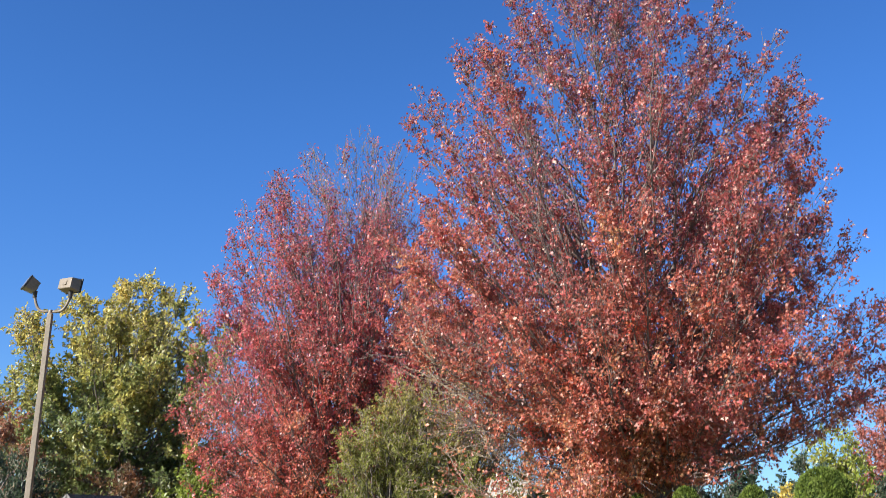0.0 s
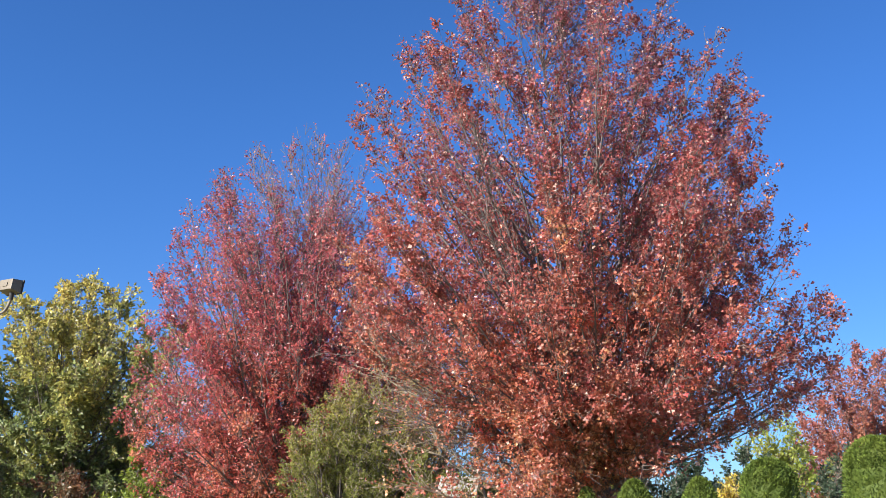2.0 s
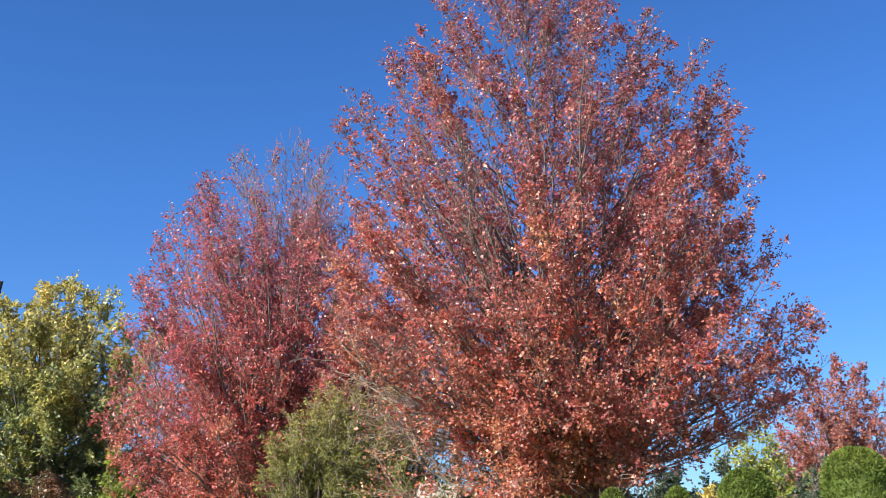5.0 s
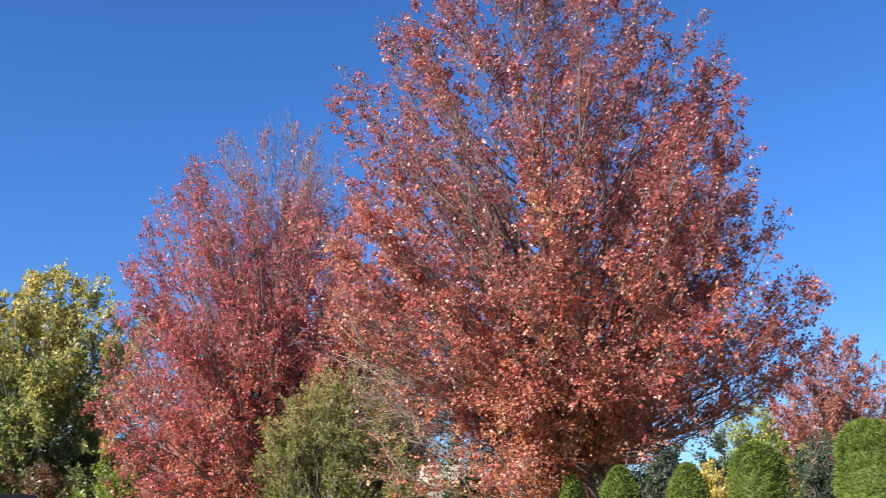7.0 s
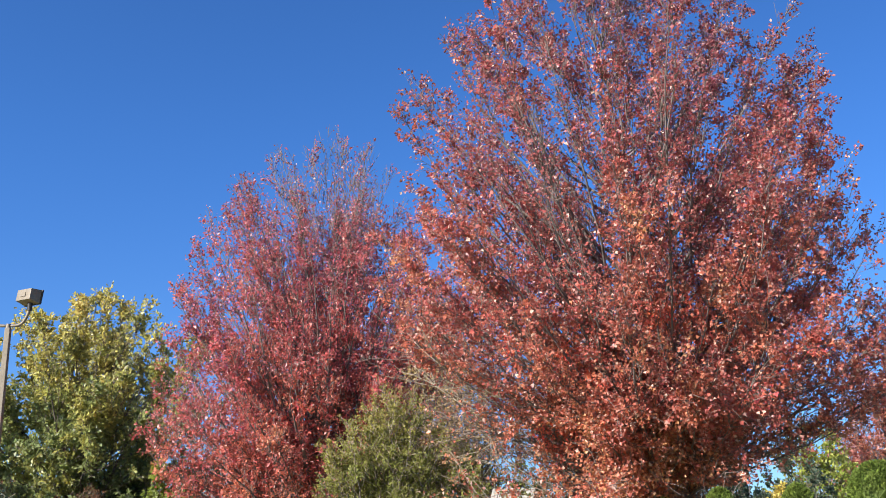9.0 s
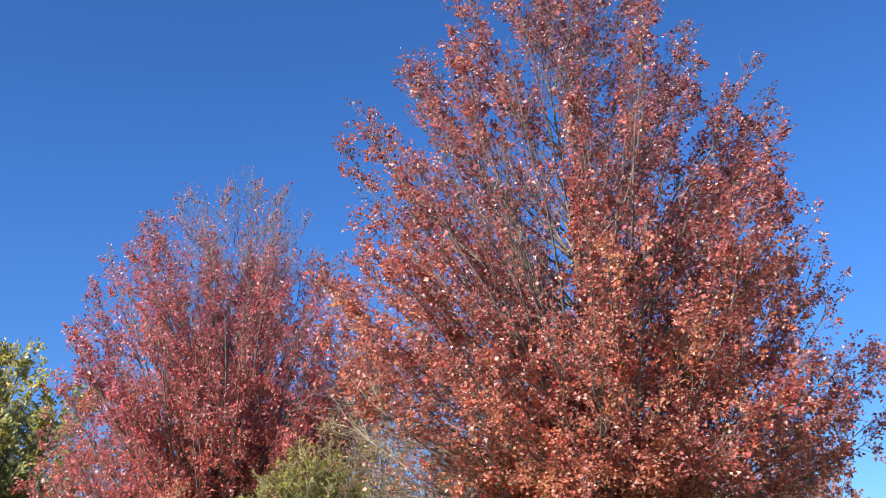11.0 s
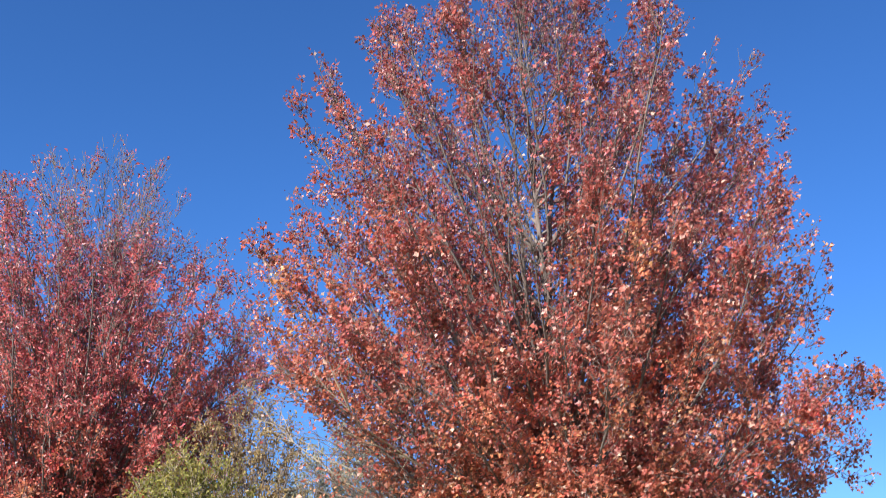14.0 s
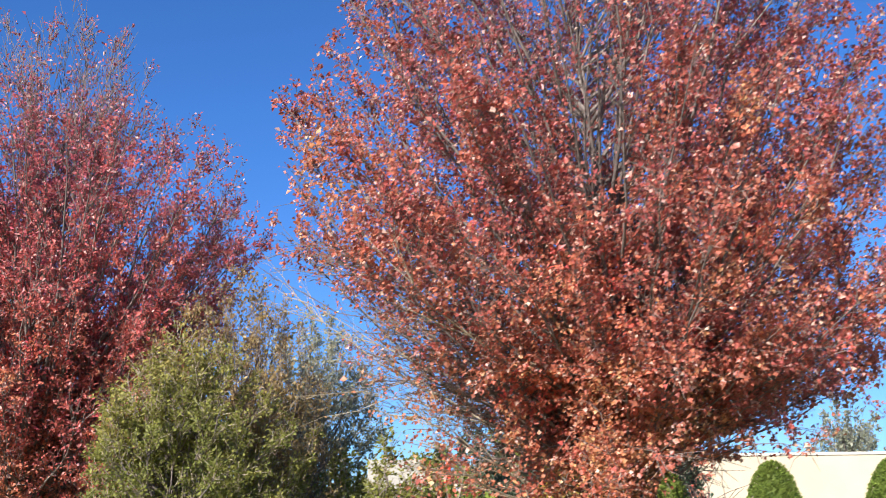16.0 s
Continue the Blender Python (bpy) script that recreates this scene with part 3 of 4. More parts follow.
def thin_low(p, reach):
    """The lower boughs on one side are nearly bare, the crown is thin near its axis, and gaps run between the boughs."""
    x, y, z = p.T
    k = np.where((x < -1.0) & (y > -0.6), np.interp(z, [2.2, 4.3, 5.1], [0.2, 0.3, 1.0]), 1.0)
    k = k * np.where((x > 0.8) & (y > -1.4), np.where(reach < 0.75, np.interp(z, [3.4, 4.4], [0.3, 1.0]), np.interp(z, [2.8, 3.7], [0.35, 1.1])), 1.0)
    k = k * np.where(0.83 * x - 0.57 * y > 0.35, np.interp(z, [2.35, 2.65], [0.02, 1.0]), 1.0)
    k = k * np.interp(reach, [0.2, 0.55], [0.5, 1.0])
    gaps = np.sin(1.7 * x + 0.8 * z + 0.4) * np.sin(1.5 * y - 0.9 * z + 1.3) + 0.6 * np.sin(2.6 * x - 1.9 * y + 1.1 * z)
    # a narrow cleft between boughs, through which the stem shows
    turn = np.arctan2(y + 0.2, x + 0.5)
    k = k * np.where((np.abs(turn + 2.2) < 0.13) & (z > 5.0) & (z < 9.5), 0.2, 1.0)
    k = k * np.clip(1.05 + 0.3 * gaps, 0.3, 1.4)
    return k * np.interp(z, [9.0, 12.5], [1.0, 0.65])


maple("maple_tree", (3.85, 18.2, 0), "tall maple with rust-red and orange autumn leaves on a lawn", "red maples", BIG_LEFT, BIG_RIGHT, 5, MAPLE, MAT_RED, 0.053,
      limbs=215, inner=50, ragged=0.02, sub_step=0.11, sub_len=0.70, twig_step=0.105, twig_len=(0.12, 0.3), per_twig=9, lean=(-0.55, -0.2), keep=thin_low, own=(2.6, -1.2, MAT_RED_OWN), boughs=(14, (2.4, 3.6)), skirt=100, shed_twigs=True)
SECOND_LEFT = [(0.6, 3.4), (1.6, 4.2), (2.8, 4.5), (4.6, 4.8), (5.6, 4.6), (7.0, 4.3), (8.4, 4.1), (9.4, 3.8), (10.4, 3.4), (11.2, 2.7), (11.9, 2.0), (12.5, 1.2), (13.0, 0.3)]
SECOND_RIGHT = [(0.6, 3.0), (1.6, 3.6), (3.0, 3.8), (4.6, 3.8), (5.8, 3.9), (7.0, 4.3), (7.9, 4.7), (8.8, 4.7), (9.5, 4.0), (10.2, 2.9), (11.2, 2.2), (12.0, 1.7), (12.7, 1.1), (13.0, 0.3)]


def thin_top(p, reach):
    """Leaves have fallen from the top, most of all on one side."""
    x, y, z = p.T
    k = np.where(x > -1.6, np.interp(z, [8.6, 10.0, 11.2], [1.0, 0.5, 0.15]), np.interp(z, [10.2, 11.4, 12.3], [1.0, 0.5, 0.12]))
    return np.where(x > 2.0, np.interp(z, [9.2, 10.2], [1.1, 0.3]), k)


maple("maple_tree", (-2.7, 31.0, 0), "crimson maple with bare twigs showing at its top", "red maples", SECOND_LEFT, SECOND_RIGHT, 23, BLADE, MAT_CRIMSON, 0.084,
      limbs=200, inner=50, sub_step=0.16, lean=(0.0, 0.3), trunk_r=0.16, fork=0.8, slope=(0.35, 2.0), sub_len=1.05, twig_step=0.14, twig_len=(0.2, 0.5), keep=thin_top, per_twig=8, ragged=0.022, thick=1.4, spires=20)


def open_crown(p, reach, rng):
    """Foliage in heavy clumps with gaps between them."""
    g = math.sin(1.3 * p[0] + 0.9 * p[2]) * math.sin(1.1 * p[1] - 1.2 * p[2] + 2.0) + 0.7 * math.sin(1.9 * p[0] - 0.8 * p[1] + 1.6 * p[2])
    return min(1.3, max(0.3, 1.0 + 0.6 * g))


GREENP = [(0.5, 4.2), (2.5, 4.8), (4.5, 5.0), (6.0, 4.7), (7.4, 3.6), (8.5, 2.1), (9.1, 0.6)]
grow("broadleaf_tree", (-11.3, 37.0, 0), "broadleaf tree, green below, turning yellow at its top", "tree", GREENP, 37, BLADE, MAT_GOLD, 0.14,
     limbs=100, inner=25, subs=11, twigs=6, per_twig=6, trunk_r=0.22, lobes=0.13, centre=(0.3, 0), sub_len=(0.6, 1.5), twig_steps=2, bare=open_crown)
THIRD = [(0.8, 3.4), (2.5, 3.9), (4.6, 3.7), (6.0, 3.3), (7.3, 2.7), (8.4, 1.7), (9.6, 0.3)]
maple("maple_tree", (23.4, 50.0, 0), "smaller dull red maple with narrow upright branches", "red maples", THIRD, THIRD, 41, BLADE, MAT_DULL, 0.15,
      limbs=80, inner=30, trunk_r=0.14, fork=0.7, slope=(0.8, 2.2), sub_step=0.25, sub_len=1.4, twig_step=0.2, twig_len=(0.25, 0.6), per_twig=9, ragged=0.09, thick=1.6)
GREY = [(2.0, 1.4), (3.6, 2.4), (5.2, 2.6), (6.6, 1.8), (7.6, 0.4)]
grow("broadleaf_tree", (6.6, 40.0, 0), "thin grey-green tree that has lost half its leaves", "tree", GREY, 43, BLADE, MAT_SAGE, 0.11,
     limbs=50, inner=12, subs=9, twigs=5, per_twig=5, trunk_r=0.13, fork=1.2, twig_mat=MAT_PALE_TWIG)
FAR = [(1.5, 2.0), (3.5, 3.0), (6.0, 2.6), (8.2, 0.6)]
grow("broadleaf_tree", (49.5, 58.0, 0), "grey-green tree standing behind the pale building", "tree", FAR, 47, BLADE, MAT_SAGE, 0.2,
     limbs=40, inner=10, subs=7, twigs=5, per_twig=3, trunk_r=0.18)
PALE = [(0.8, 1.6), (2.2, 2.2), (3.8, 1.6), (5.0, 0.4)]
grow("broadleaf_tree", (15.4, 40.5, 0), "small yellow-green tree beside a red maple", "tree", PALE, 49, BLADE, MAT_LIME, 0.15,
     limbs=35, inner=10, subs=7, twigs=5, per_twig=4, trunk_r=0.1, fork=0.6)


# ---- shrubs ----
def shrub(at, radius, height, label, mat, seed, size=0.08, thick=1.0, n=32):
    prof = [(0.25, radius * 0.75), (height * 0.3, radius), (height * 0.6, radius * 0.85), (height * 0.85, radius * 0.45), (height, radius * 0.12)]
    k = max(0.5, radius / 1.5)
    return grow("shrub", at, label, "shrub", prof, seed, BLADE, mat, size, limbs=n, inner=n // 3, subs=8, twigs=6, per_twig=max(2, round(5 * thick)), trunk_r=0.05, stems=4,
                fork=0.25, twig_mat=MAT_PALE_TWIG, sub_len=(0.25 * k, 0.6 * k), twig_len=(0.14, 0.34), group="shrubs", twig_steps=2)


BUSH = [(0.3, 1.5), (1.2, 1.75), (2.2, 1.7), (3.0, 1.45), (3.7, 0.95), (4.2, 0.35)]
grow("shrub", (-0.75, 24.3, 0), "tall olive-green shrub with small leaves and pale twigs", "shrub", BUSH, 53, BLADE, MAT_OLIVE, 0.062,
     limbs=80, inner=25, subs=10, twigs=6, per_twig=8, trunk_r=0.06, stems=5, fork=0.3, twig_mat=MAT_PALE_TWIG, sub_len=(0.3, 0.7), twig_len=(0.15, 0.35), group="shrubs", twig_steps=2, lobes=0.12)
THICKET = [(0.3, 1.5), (2.0, 1.9), (3.8, 1.9), (4.7, 1.5), (5.4, 0.9), (5.8, 0.3)]
grow("shrub", (0.75, 26.8, 0), "tall tan shrub with pale twigs and thinning leaves", "shrub", THICKET, 59, BLADE, MAT_TAN, 0.07,
     limbs=70, inner=20, subs=9, twigs=6, per_twig=5, trunk_r=0.06, stems=5, fork=0.3, twig_mat=MAT_TWIG, sub_len=(0.35, 0.9), twig_len=(0.18, 0.4), group="shrubs", twig_steps=2, lobes=0.1)
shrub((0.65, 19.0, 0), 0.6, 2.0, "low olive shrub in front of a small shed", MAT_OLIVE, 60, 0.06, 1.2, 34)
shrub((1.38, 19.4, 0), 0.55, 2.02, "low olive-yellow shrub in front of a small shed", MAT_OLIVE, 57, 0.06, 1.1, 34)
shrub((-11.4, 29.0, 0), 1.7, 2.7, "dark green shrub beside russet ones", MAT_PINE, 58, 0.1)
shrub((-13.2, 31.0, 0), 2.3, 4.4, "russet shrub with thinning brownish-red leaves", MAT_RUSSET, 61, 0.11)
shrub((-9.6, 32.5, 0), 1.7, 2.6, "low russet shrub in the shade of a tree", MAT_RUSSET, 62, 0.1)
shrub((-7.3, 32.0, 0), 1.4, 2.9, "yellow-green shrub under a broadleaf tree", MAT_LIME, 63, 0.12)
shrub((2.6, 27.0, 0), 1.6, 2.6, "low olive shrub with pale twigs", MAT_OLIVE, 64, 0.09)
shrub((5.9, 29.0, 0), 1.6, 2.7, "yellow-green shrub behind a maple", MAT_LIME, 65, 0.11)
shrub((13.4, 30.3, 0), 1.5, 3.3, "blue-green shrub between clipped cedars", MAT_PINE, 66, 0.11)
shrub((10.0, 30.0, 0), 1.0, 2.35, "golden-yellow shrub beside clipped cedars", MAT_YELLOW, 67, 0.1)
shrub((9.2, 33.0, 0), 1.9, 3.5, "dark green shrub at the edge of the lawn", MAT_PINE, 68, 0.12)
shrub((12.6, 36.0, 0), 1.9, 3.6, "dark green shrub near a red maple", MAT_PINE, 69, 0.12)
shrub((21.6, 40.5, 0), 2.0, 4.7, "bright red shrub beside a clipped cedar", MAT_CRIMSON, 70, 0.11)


# ---- clipped cedars ----
def cedar(at, radius, height, square, seed, label):
    """A clipped cedar: short trunk, dense inner foliage and a coat of small upright sprays."""
    rng = np.random.default_rng(seed)
    root = tagged(new("cedar"), label, "cedar", "clipped cedars")
    root.location = at
    v, f = tubes([(np.array([(0, 0, -0.05), (0, 0, 0.2), (0, 0, height * 0.7)]), np.array([0.05, 0.04, 0.02]), 8)])
    mesh_from("trunk", v, f, MAT_BARK, root, smooth=True)

    def girth(s):
        # s from 0 at the foot to 1 at the top
        return radius * (0.86 + 0.14 * np.sin(np.clip(s * 3.0, 0, 3.14))) * (1 - np.clip((s - square) / (1 - square), 0, 1) ** 2.2) ** 0.5

    sv = np.linspace(0, 1, 22)
    pts = np.stack([rng.normal(0, 0.004, 22), rng.normal(0, 0.004, 22), 0.12 + sv * (height - 0.17)], -1)
    v, f = tubes([(pts, np.maximum(girth(sv) * 0.9, 0.01), 18)])
    v = v + rng.normal(0, 0.015, v.shape)
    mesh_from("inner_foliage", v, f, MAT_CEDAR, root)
    n = int(22000 * radius * height)
    sr = np.sqrt(rng.uniform(0, 1, n)) if square < 0.5 else rng.uniform(0, 1, n)
    sr = np.where(rng.uniform(0, 1, n) < 0.16, rng.uniform(square, 1, n), 1 - sr if square < 0.5 else sr)
    a = rng.uniform(0, 6.283, n)
    g = girth(sr) * (1 + 0.05 * np.sin(4 * a + seed + 5 * sr) + 0.04 * np.sin(9 * a - 12 * sr)) * rng.uniform(0.9, 1.02, n)
    out = np.stack([np.cos(a), np.sin(a), np.zeros(n)], -1)
    pos = out * g[:, None]
    pos[:, 2] = 0.1 + sr * (height - 0.12)
    way = out * 0.8 + np.array([0, 0, 0.7]) + rng.normal(0, 0.5, (n, 3))
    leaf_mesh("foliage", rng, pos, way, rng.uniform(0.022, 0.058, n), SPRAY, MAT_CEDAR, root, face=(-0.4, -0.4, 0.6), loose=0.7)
    return root


for k, (x, y, r, h, sq, label) in enumerate([
        (3.14, 16.5, 0.25, 1.93, 0.35, "small clipped cedar with a rounded top"),
        (3.62, 15.4, 0.31, 2.02, 0.55, "small clipped cedar with a rounded top"),
        (4.30, 14.4, 0.33, 2.03, 0.5, "small clipped cedar with a rounded top"),
        (4.90, 13.4, 0.37, 2.25, 0.84, "clipped cedar column with a flat top"),
        (5.76, 12.1, 0.42, 2.46, 0.84, "tall clipped cedar column with a flat top")]):
    cedar((x, y, 0), r, h, sq, 80 + k, label)


# ---- lamp post ----
def box(bm, size, m, bevel=0.0):
    ret = bmesh.ops.create_cube(bm, size=1.0, matrix=m @ Matrix.Diagonal((*size, 1)))
    if bevel:
        es = list({e for v in ret["verts"] for e in v.link_edges})
        bmesh.ops.bevel(bm, geom=es, offset=bevel, segments=2, affect="EDGES", profile=0.7)


MAT_BRONZE = mottled("bronze_paint", (0.13, 0.105, 0.075), (0.24, 0.20, 0.15), 2.0, 25.0, 0.55, 0.1, 0.1, 0.4)
MAT_DARK_METAL = mottled("dark_metal", (0.03, 0.03, 0.03), (0.07, 0.065, 0.06), 3.0, 40.0, 0.5, 0.4, 0.1, 0.4)
MAT_LENS = mottled("lens_glass", (0.12, 0.12, 0.11), (0.2, 0.19, 0.17), 2.0, 10.0, 0.15, 0.0, 0.02, 0.6)
MAT_CONCRETE = mottled("concrete", (0.28, 0.27, 0.25), (0.42, 0.41, 0.38), 2.0, 30.0, 0.9, 0, 0.4, 0.3)


def floodlight(parent, at, turn, tip, size):
    w, d, h = size
    m = Matrix.Translation(at) @ pose(0, 0, 0, tip, 0, turn)
    bm = bmesh.new()
    box(bm, (w, d, h), Matrix.Identity(4), 0.02)
    for v in bm.verts:
        if v.co.y > 0:
            v.co.z *= 0.82
            v.co.x *= 0.9
    head = part("lamp_head", bm, MAT_BRONZE, parent)
    head.matrix_local = m
    bm = bmesh.new()
    box(bm, (w * 1.06, 0.035, h * 1.08), pose(0, -d / 2 - 0.012, 0), 0.008)
    part("lens_frame", bm, MAT_DARK_METAL, head, "dark metal lens frame")
    bm = bmesh.new()
    box(bm, (w * 0.9, 0.01, h * 0.88), pose(0, -d / 2 - 0.034, 0), 0.003)
    part("lens", bm, MAT_LENS, head, "dull glass lens")
    bm = bmesh.new()
    box(bm, (w * 0.3, 0.02, h * 0.3), pose(0, d / 2 + 0.008, 0), 0.004)
    part("service_cover", bm, MAT_BRONZE, head)


def lamp_post(at):
    root = tagged(new("lamp_post"), "bronze-painted lamp post with two floodlights on a curved bracket", "street lamp")
    root.location = at
    bm = bmesh.new()
    box(bm, (0.13, 0.13, 5.62), pose(0, 0, 2.86), 0.012)
    for v in bm.verts:
        if v.co.z > 3:
            v.co.x *= 0.82
            v.co.y *= 0.82
    part("pole", bm, MAT_BRONZE, root)
    bm = bmesh.new()
    bmesh.ops.create_cone(bm, cap_ends=True, segments=24, radius1=0.27, radius2=0.25, depth=0.14, matrix=pose(0, 0, 0.05))
    part("footing", bm, MAT_CONCRETE, root, "concrete footing")
    bm = bmesh.new()
    box(bm, (0.3, 0.3, 0.03), pose(0, 0, 0.135), 0.006)
    part("base_plate", bm, MAT_BRONZE, root)
    s = np.linspace(-1, 1, 21)
    pts = np.stack([0.42 * np.sign(s) * np.abs(s) ** 0.8, 0 * s, 5.72 + 0.36 * np.abs(s) ** 4.0], -1)
    v, f = tubes([(pts, np.full(21, 0.032), 10)])
    arm = mesh_from("bracket", v, f, MAT_BRONZE, root, smooth=True)
    bm = bmesh.new()
    bmesh.ops.create_cone(bm, cap_ends=True, segments=12, radius1=0.055, radius2=0.045, depth=0.12, matrix=pose(0, 0, 5.7))
    part("collar", bm, MAT_BRONZE, root)
    for x, z in ((-0.42, 6.12), (0.42, 6.12)):
        bm = bmesh.new()
        bmesh.ops.create_cone(bm, cap_ends=True, segments=12, radius1=0.045, radius2=0.055, depth=0.16, matrix=pose(x, 0, z))
        part("knuckle", bm, MAT_DARK_METAL, root, "dark metal knuckle")
    floodlight(root, (-0.52, 0.0, 6.32), -55, -28, (0.44, 0.24, 0.30))
    floodlight(root, (0.36, 0.02, 6.36), 150, 8, (0.50, 0.26, 0.30))
    return root


lamp_post((-8.93, 23.4, 0)).rotation_euler = (0, 0, radians(-4))

# ---- buildings ----
MAT_STUCCO = mottled("cream_stucco", (0.36, 0.30, 0.22), (0.45, 0.385, 0.29), 0.5, 60.0, 0.9, 0, 0.35, 0.3)
MAT_COPING = mottled("pale_coping", (0.34, 0.32, 0.28), (0.44, 0.42, 0.38), 1.0, 30.0, 0.6, 0, 0.1, 0.4)
MAT_SIDING = mottled("grey_siding", (0.14, 0.14, 0.14), (0.24, 0.24, 0.23), 1.5, 40.0, 0.7, 0, 0.15, 0.4)
MAT_SHINGLE_PALE = mottled("pale_roofing", (0.20, 0.19, 0.17), (0.34, 0.325, 0.29), 3.0, 45.0, 0.9, 0, 0.5, 0.3)
MAT_SHINGLE_DARK = mottled("dark_roofing", (0.015, 0.017, 0.022), (0.035, 0.04, 0.05), 3.0, 45.0, 0.95, 0, 0.5, 0.1)
MAT_BOARD = mottled("grey_boards", (0.10, 0.095, 0.09), (0.19, 0.18, 0.17), 2.0, 40.0, 0.85, 0, 0.3, 0.3, (1, 1, 0.2))


def long_building(at, turn, length, depth, height):
    root = tagged(new("building"), "low cream-coloured building with a flat roof and pale coping", "building")
    root.matrix_world = Matrix.Translation(at) @ pose(0, 0, 0, 0, 0, turn)
    for name, size, c in (("front_wall", (length, 0.3, height), (length / 2, 0.15, height / 2)), ("back_wall", (length, 0.3, height), (length / 2, depth - 0.15, height / 2)),
                          ("side_wall", (0.3, depth - 0.6, height), (0.15, depth / 2, height / 2)), ("side_wall", (0.3, depth - 0.6, height), (length - 0.15, depth / 2, height / 2))):
        bm = bmesh.new()
        box(bm, size, Matrix.Translation(c))
        part(name, bm, MAT_STUCCO, root)
    bm = bmesh.new()
    box(bm, (length - 0.6, depth - 0.6, 0.2), pose(length / 2, depth / 2, height - 0.5))
    part("roof", bm, MAT_CONCRETE, root, "flat grey roof")
    for size, c in (((length + 0.12, 0.42, 0.12), (length / 2, 0.15, height + 0.06)), ((length + 0.12, 0.42, 0.12), (length / 2, depth - 0.15, height + 0.06)),
                    ((0.42, depth - 0.72, 0.12), (0.15, depth / 2, height + 0.06)), ((0.42, depth - 0.72, 0.12), (length - 0.15, depth / 2, height + 0.06))):
        bm = bmesh.new()
        box(bm, size, Matrix.Translation(c), 0.015)
        part("coping", bm, MAT_COPING, root, "pale metal coping")
    return root


long_building((26.0, 45.0, 0), -43, 34.0, 14.0, 3.6)


def shed(at, turn, w, d, eaves, ridge, wall_mat, roof_mat, label, trim_mat):
    """A small gabled shed; the ridge runs along its x."""
    root = tagged(new("shed"), label, "shed")
    root.matrix_world = Matrix.Translation(at) @ pose(0, 0, 0, 0, 0, turn)
    bm = bmesh.new()
    box(bm, (w, d, eaves), pose(0, 0, eaves / 2), 0.008)
    part("wall", bm, wall_mat, root)
    for sx in (-1, 1):
        bm = bmesh.new()
        vs = [bm.verts.new((sx * w / 2 + o, y, z)) for o in (0.0, -sx * 0.05) for y, z in ((-d / 2, eaves), (d / 2, eaves), (0, ridge - 0.03))]
        bm.faces.new(vs[:3]), bm.faces.new(vs[3:])
        for k in range(3):
            bm.faces.new((vs[k], vs[(k + 1) % 3], vs[3 + (k + 1) % 3], vs[3 + k]))
        bmesh.ops.recalc_face_normals(bm, faces=bm.faces)
        part("gable", bm, wall_mat, root)
    slope = math.atan2(ridge - eaves, d / 2)
    ln = math.hypot(ridge - eaves, d / 2) + 0.12
    for sy in (-1, 1):
        bm = bmesh.new()
        box(bm, (w + 0.2, ln, 0.045), pose(0, 0, ridge) @ pose(0, 0, 0, -sy * math.degrees(slope), 0, 0) @ pose(0, sy * ln / 2, 0.0), 0.006)
        roof = part("roof", bm, roof_mat, root)
        for sx in (-1, 1):
            bm = bmesh.new()
            box(bm, (0.025, ln, 0.11), pose(sx * (w / 2 + 0.113), 0, ridge) @ pose(0, 0, 0, -sy * math.degrees(slope), 0, 0) @ pose(0, sy * ln / 2, -0.03), 0.004)
            part("fascia", bm, trim_mat, roof, "painted fascia board")
    bm = bmesh.new()
    box(bm, (0.03, d * 0.45, eaves * 0.86), pose(-w / 2 - 0.016, 0, eaves * 0.45), 0.004)
    part("door", bm, trim_mat, root)
    return root


shed((1.45, 20.6, 0), -22, 0.55, 0.6, 1.84, 2.17, MAT_SIDING, MAT_SHINGLE_PALE, "small pale grey shed with a gabled roof under a maple", MAT_SHINGLE_PALE)
shed((-9.1, 28.5, 0), 62, 1.7, 1.3, 1.15, 1.68, MAT_BOARD, MAT_SHINGLE_DARK, "low grey shed with a dark roof under shrubs", MAT_BOARD)

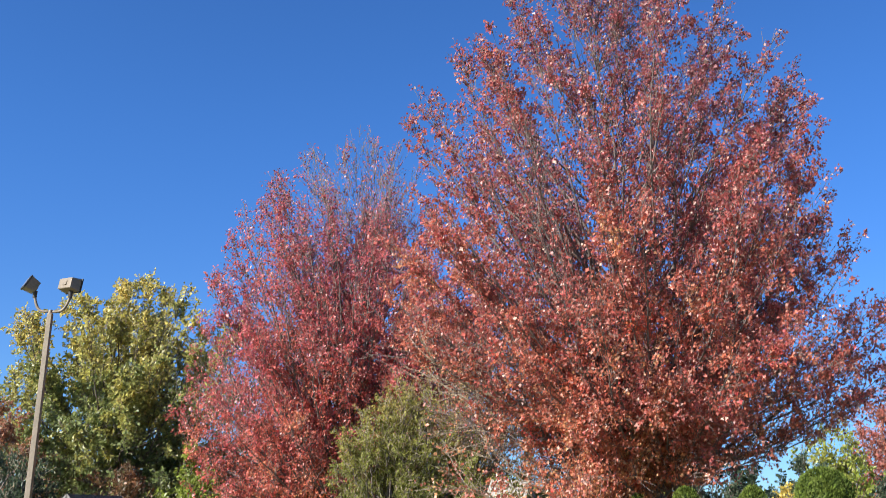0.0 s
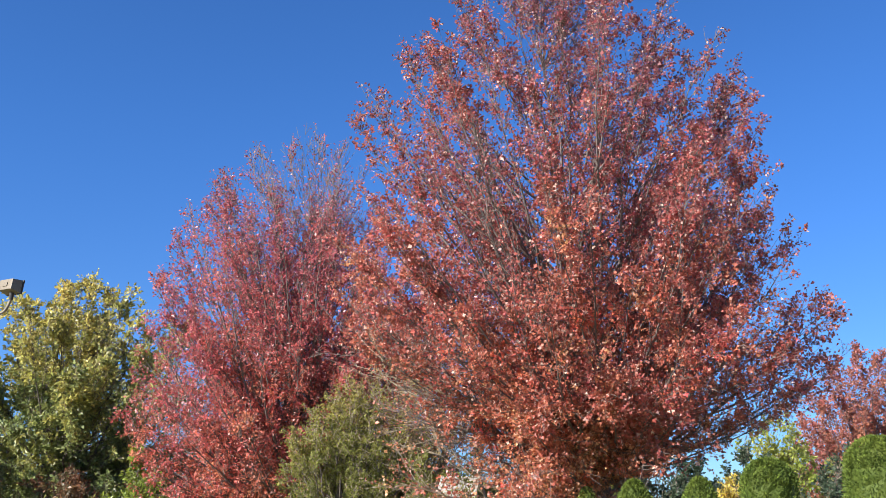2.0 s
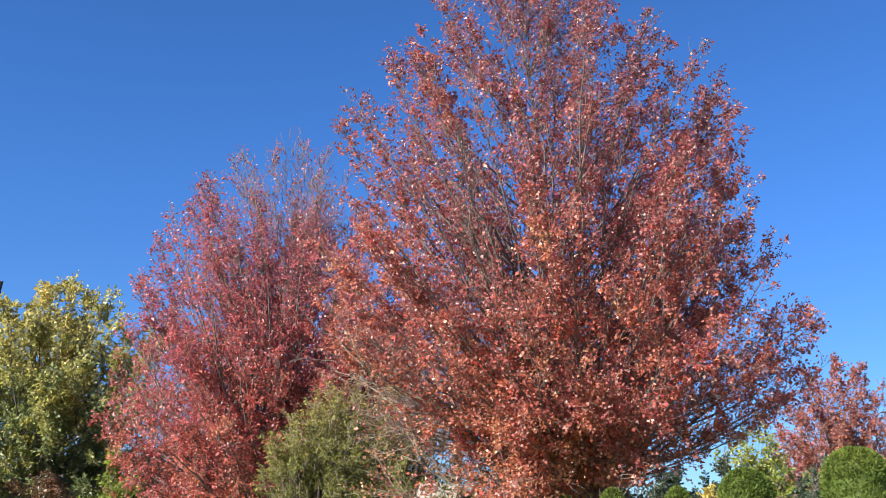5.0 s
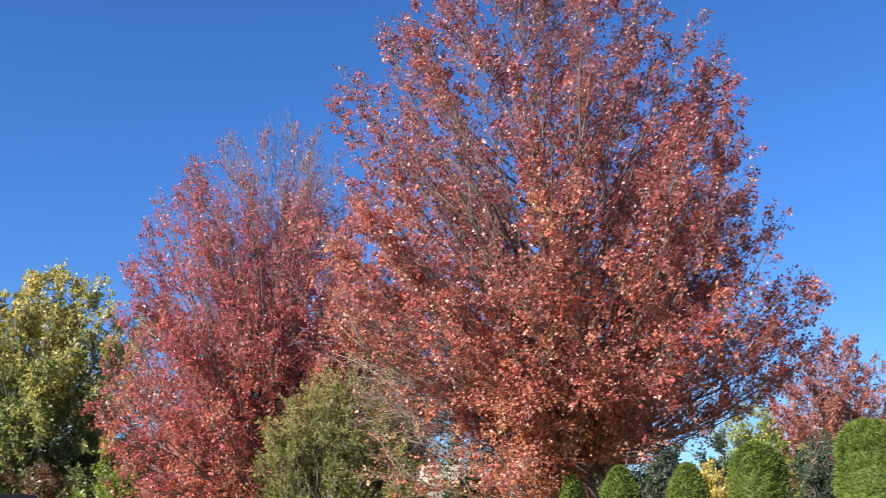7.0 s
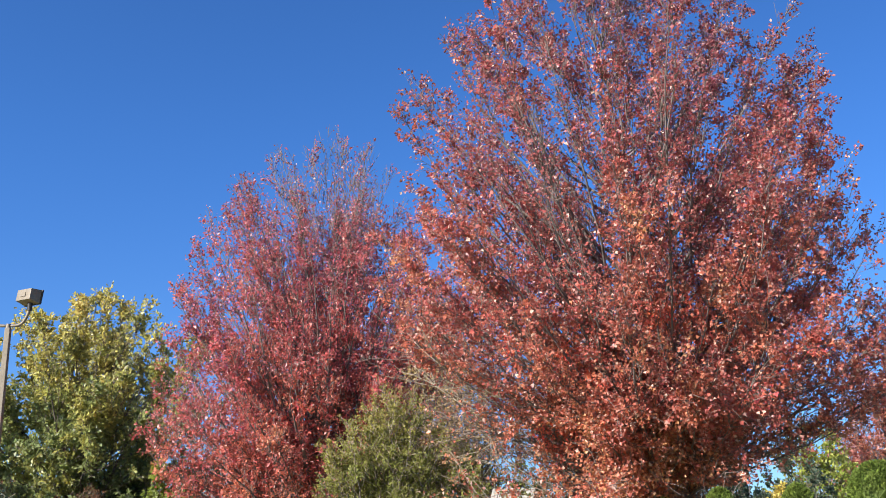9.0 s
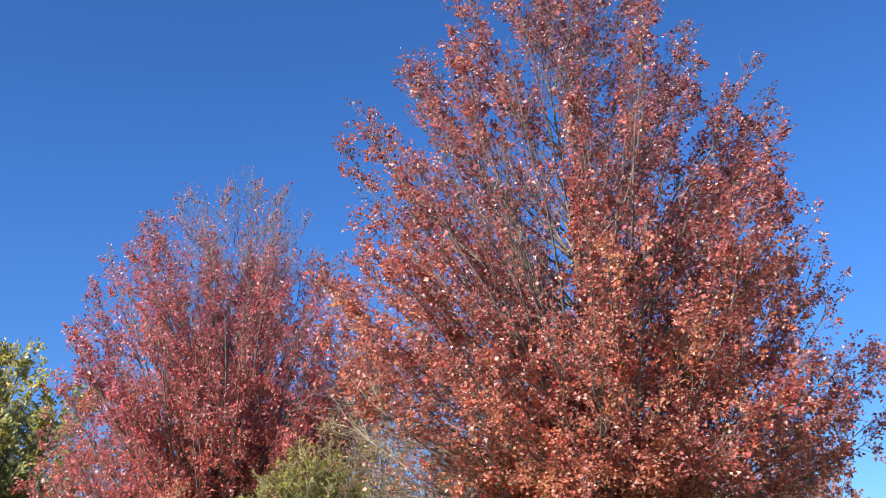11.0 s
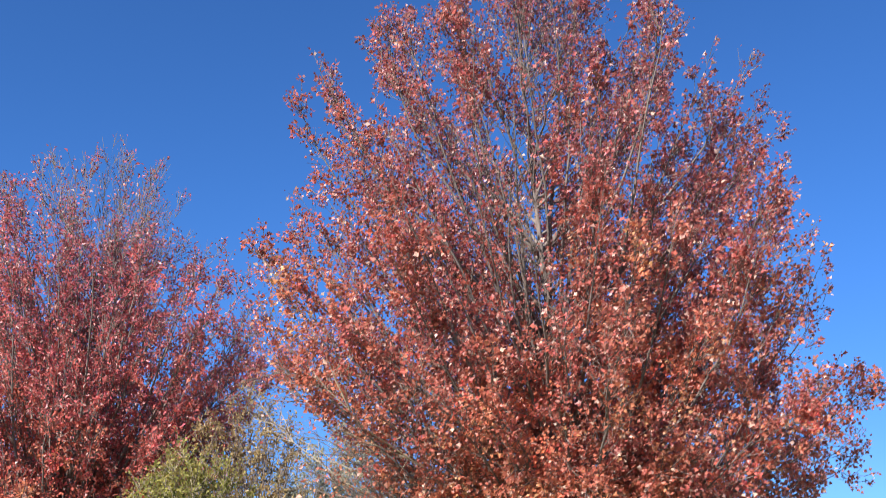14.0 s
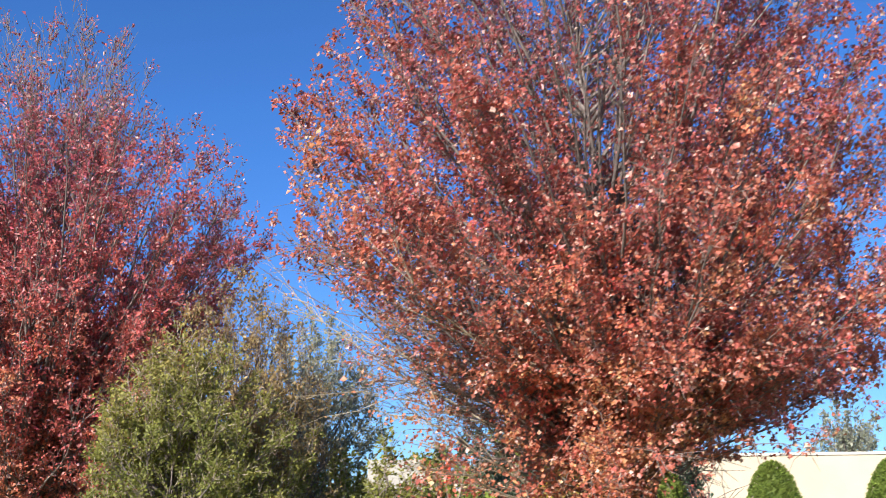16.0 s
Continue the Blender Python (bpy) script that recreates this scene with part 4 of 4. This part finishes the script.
# ---- bird feeder ----
MAT_RED_PLASTIC = mottled("red_plastic", (0.55, 0.03, 0.02), (0.68, 0.06, 0.035), 6.0, 60.0, 0.35, 0, 0.05, 0.5)


def bird_feeder(at, wire):
    root = tagged(new("bird_feeder"), "red plastic bird feeder hanging on a wire from a bough", "bird feeder")
    root.location = at
    for name, r1, r2, h, z in (("tray", 0.075, 0.085, 0.03, 0.0), ("tube", 0.03, 0.03, 0.24, 0.135), ("cap", 0.06, 0.012, 0.06, 0.285)):
        bm = bmesh.new()
        bmesh.ops.create_cone(bm, cap_ends=True, segments=16, radius1=r1, radius2=r2, depth=h, matrix=pose(0, 0, z))
        part(name, bm, MAT_RED_PLASTIC, root)
    v, f = tubes([(np.array([(0, 0, 0.3), (0.005, 0, 0.3 + wire / 2), (0, 0, 0.3 + wire)]), np.full(3, 0.004), 4)])
    mesh_from("wire", v, f, MAT_DARK_METAL, root, "thin dark wire")
    return root


bird_feeder((2.24, 20.5, 1.87), 0.9)

# ---- far woods ----
rng = np.random.default_rng(5)
pos, way = [], []
for k in range(150):
    a, d = radians(rng.uniform(-55, 75)), rng.uniform(85, 130)
    w, h = rng.uniform(2.5, 5.5), rng.uniform(2.6, 4.6)
    n = 260
    q = unit(rng.normal(0, 1, (n, 3))) * rng.uniform(0.55, 1.0, (n, 1))
    q[:, 2] = np.abs(q[:, 2])
    pos.append(q * np.array([w, w, h]) + np.array([math.sin(a) * d, math.cos(a) * d, 0.0]))
    way.append(q + rng.normal(0, 0.5, (n, 3)))
pos, way = np.concatenate(pos), np.concatenate(way)
WOODS = [(0.0, (0.07, 0.10, 0.04)), (0.4, (0.14, 0.16, 0.06)), (0.7, (0.24, 0.20, 0.08)), (1.0, (0.34, 0.16, 0.08))]
MAT_WOODS = leaf_material("far_foliage", WOODS, 0.0, 5.0, 0.1, 0.7, 0.3, 0.06)
woods = leaf_mesh("far_woods", rng, pos, way, rng.uniform(0.5, 1.0, len(pos)), BLADE, MAT_WOODS, None)
tagged(woods, "far line of low mixed autumn woods", "woods", kind="stuff")
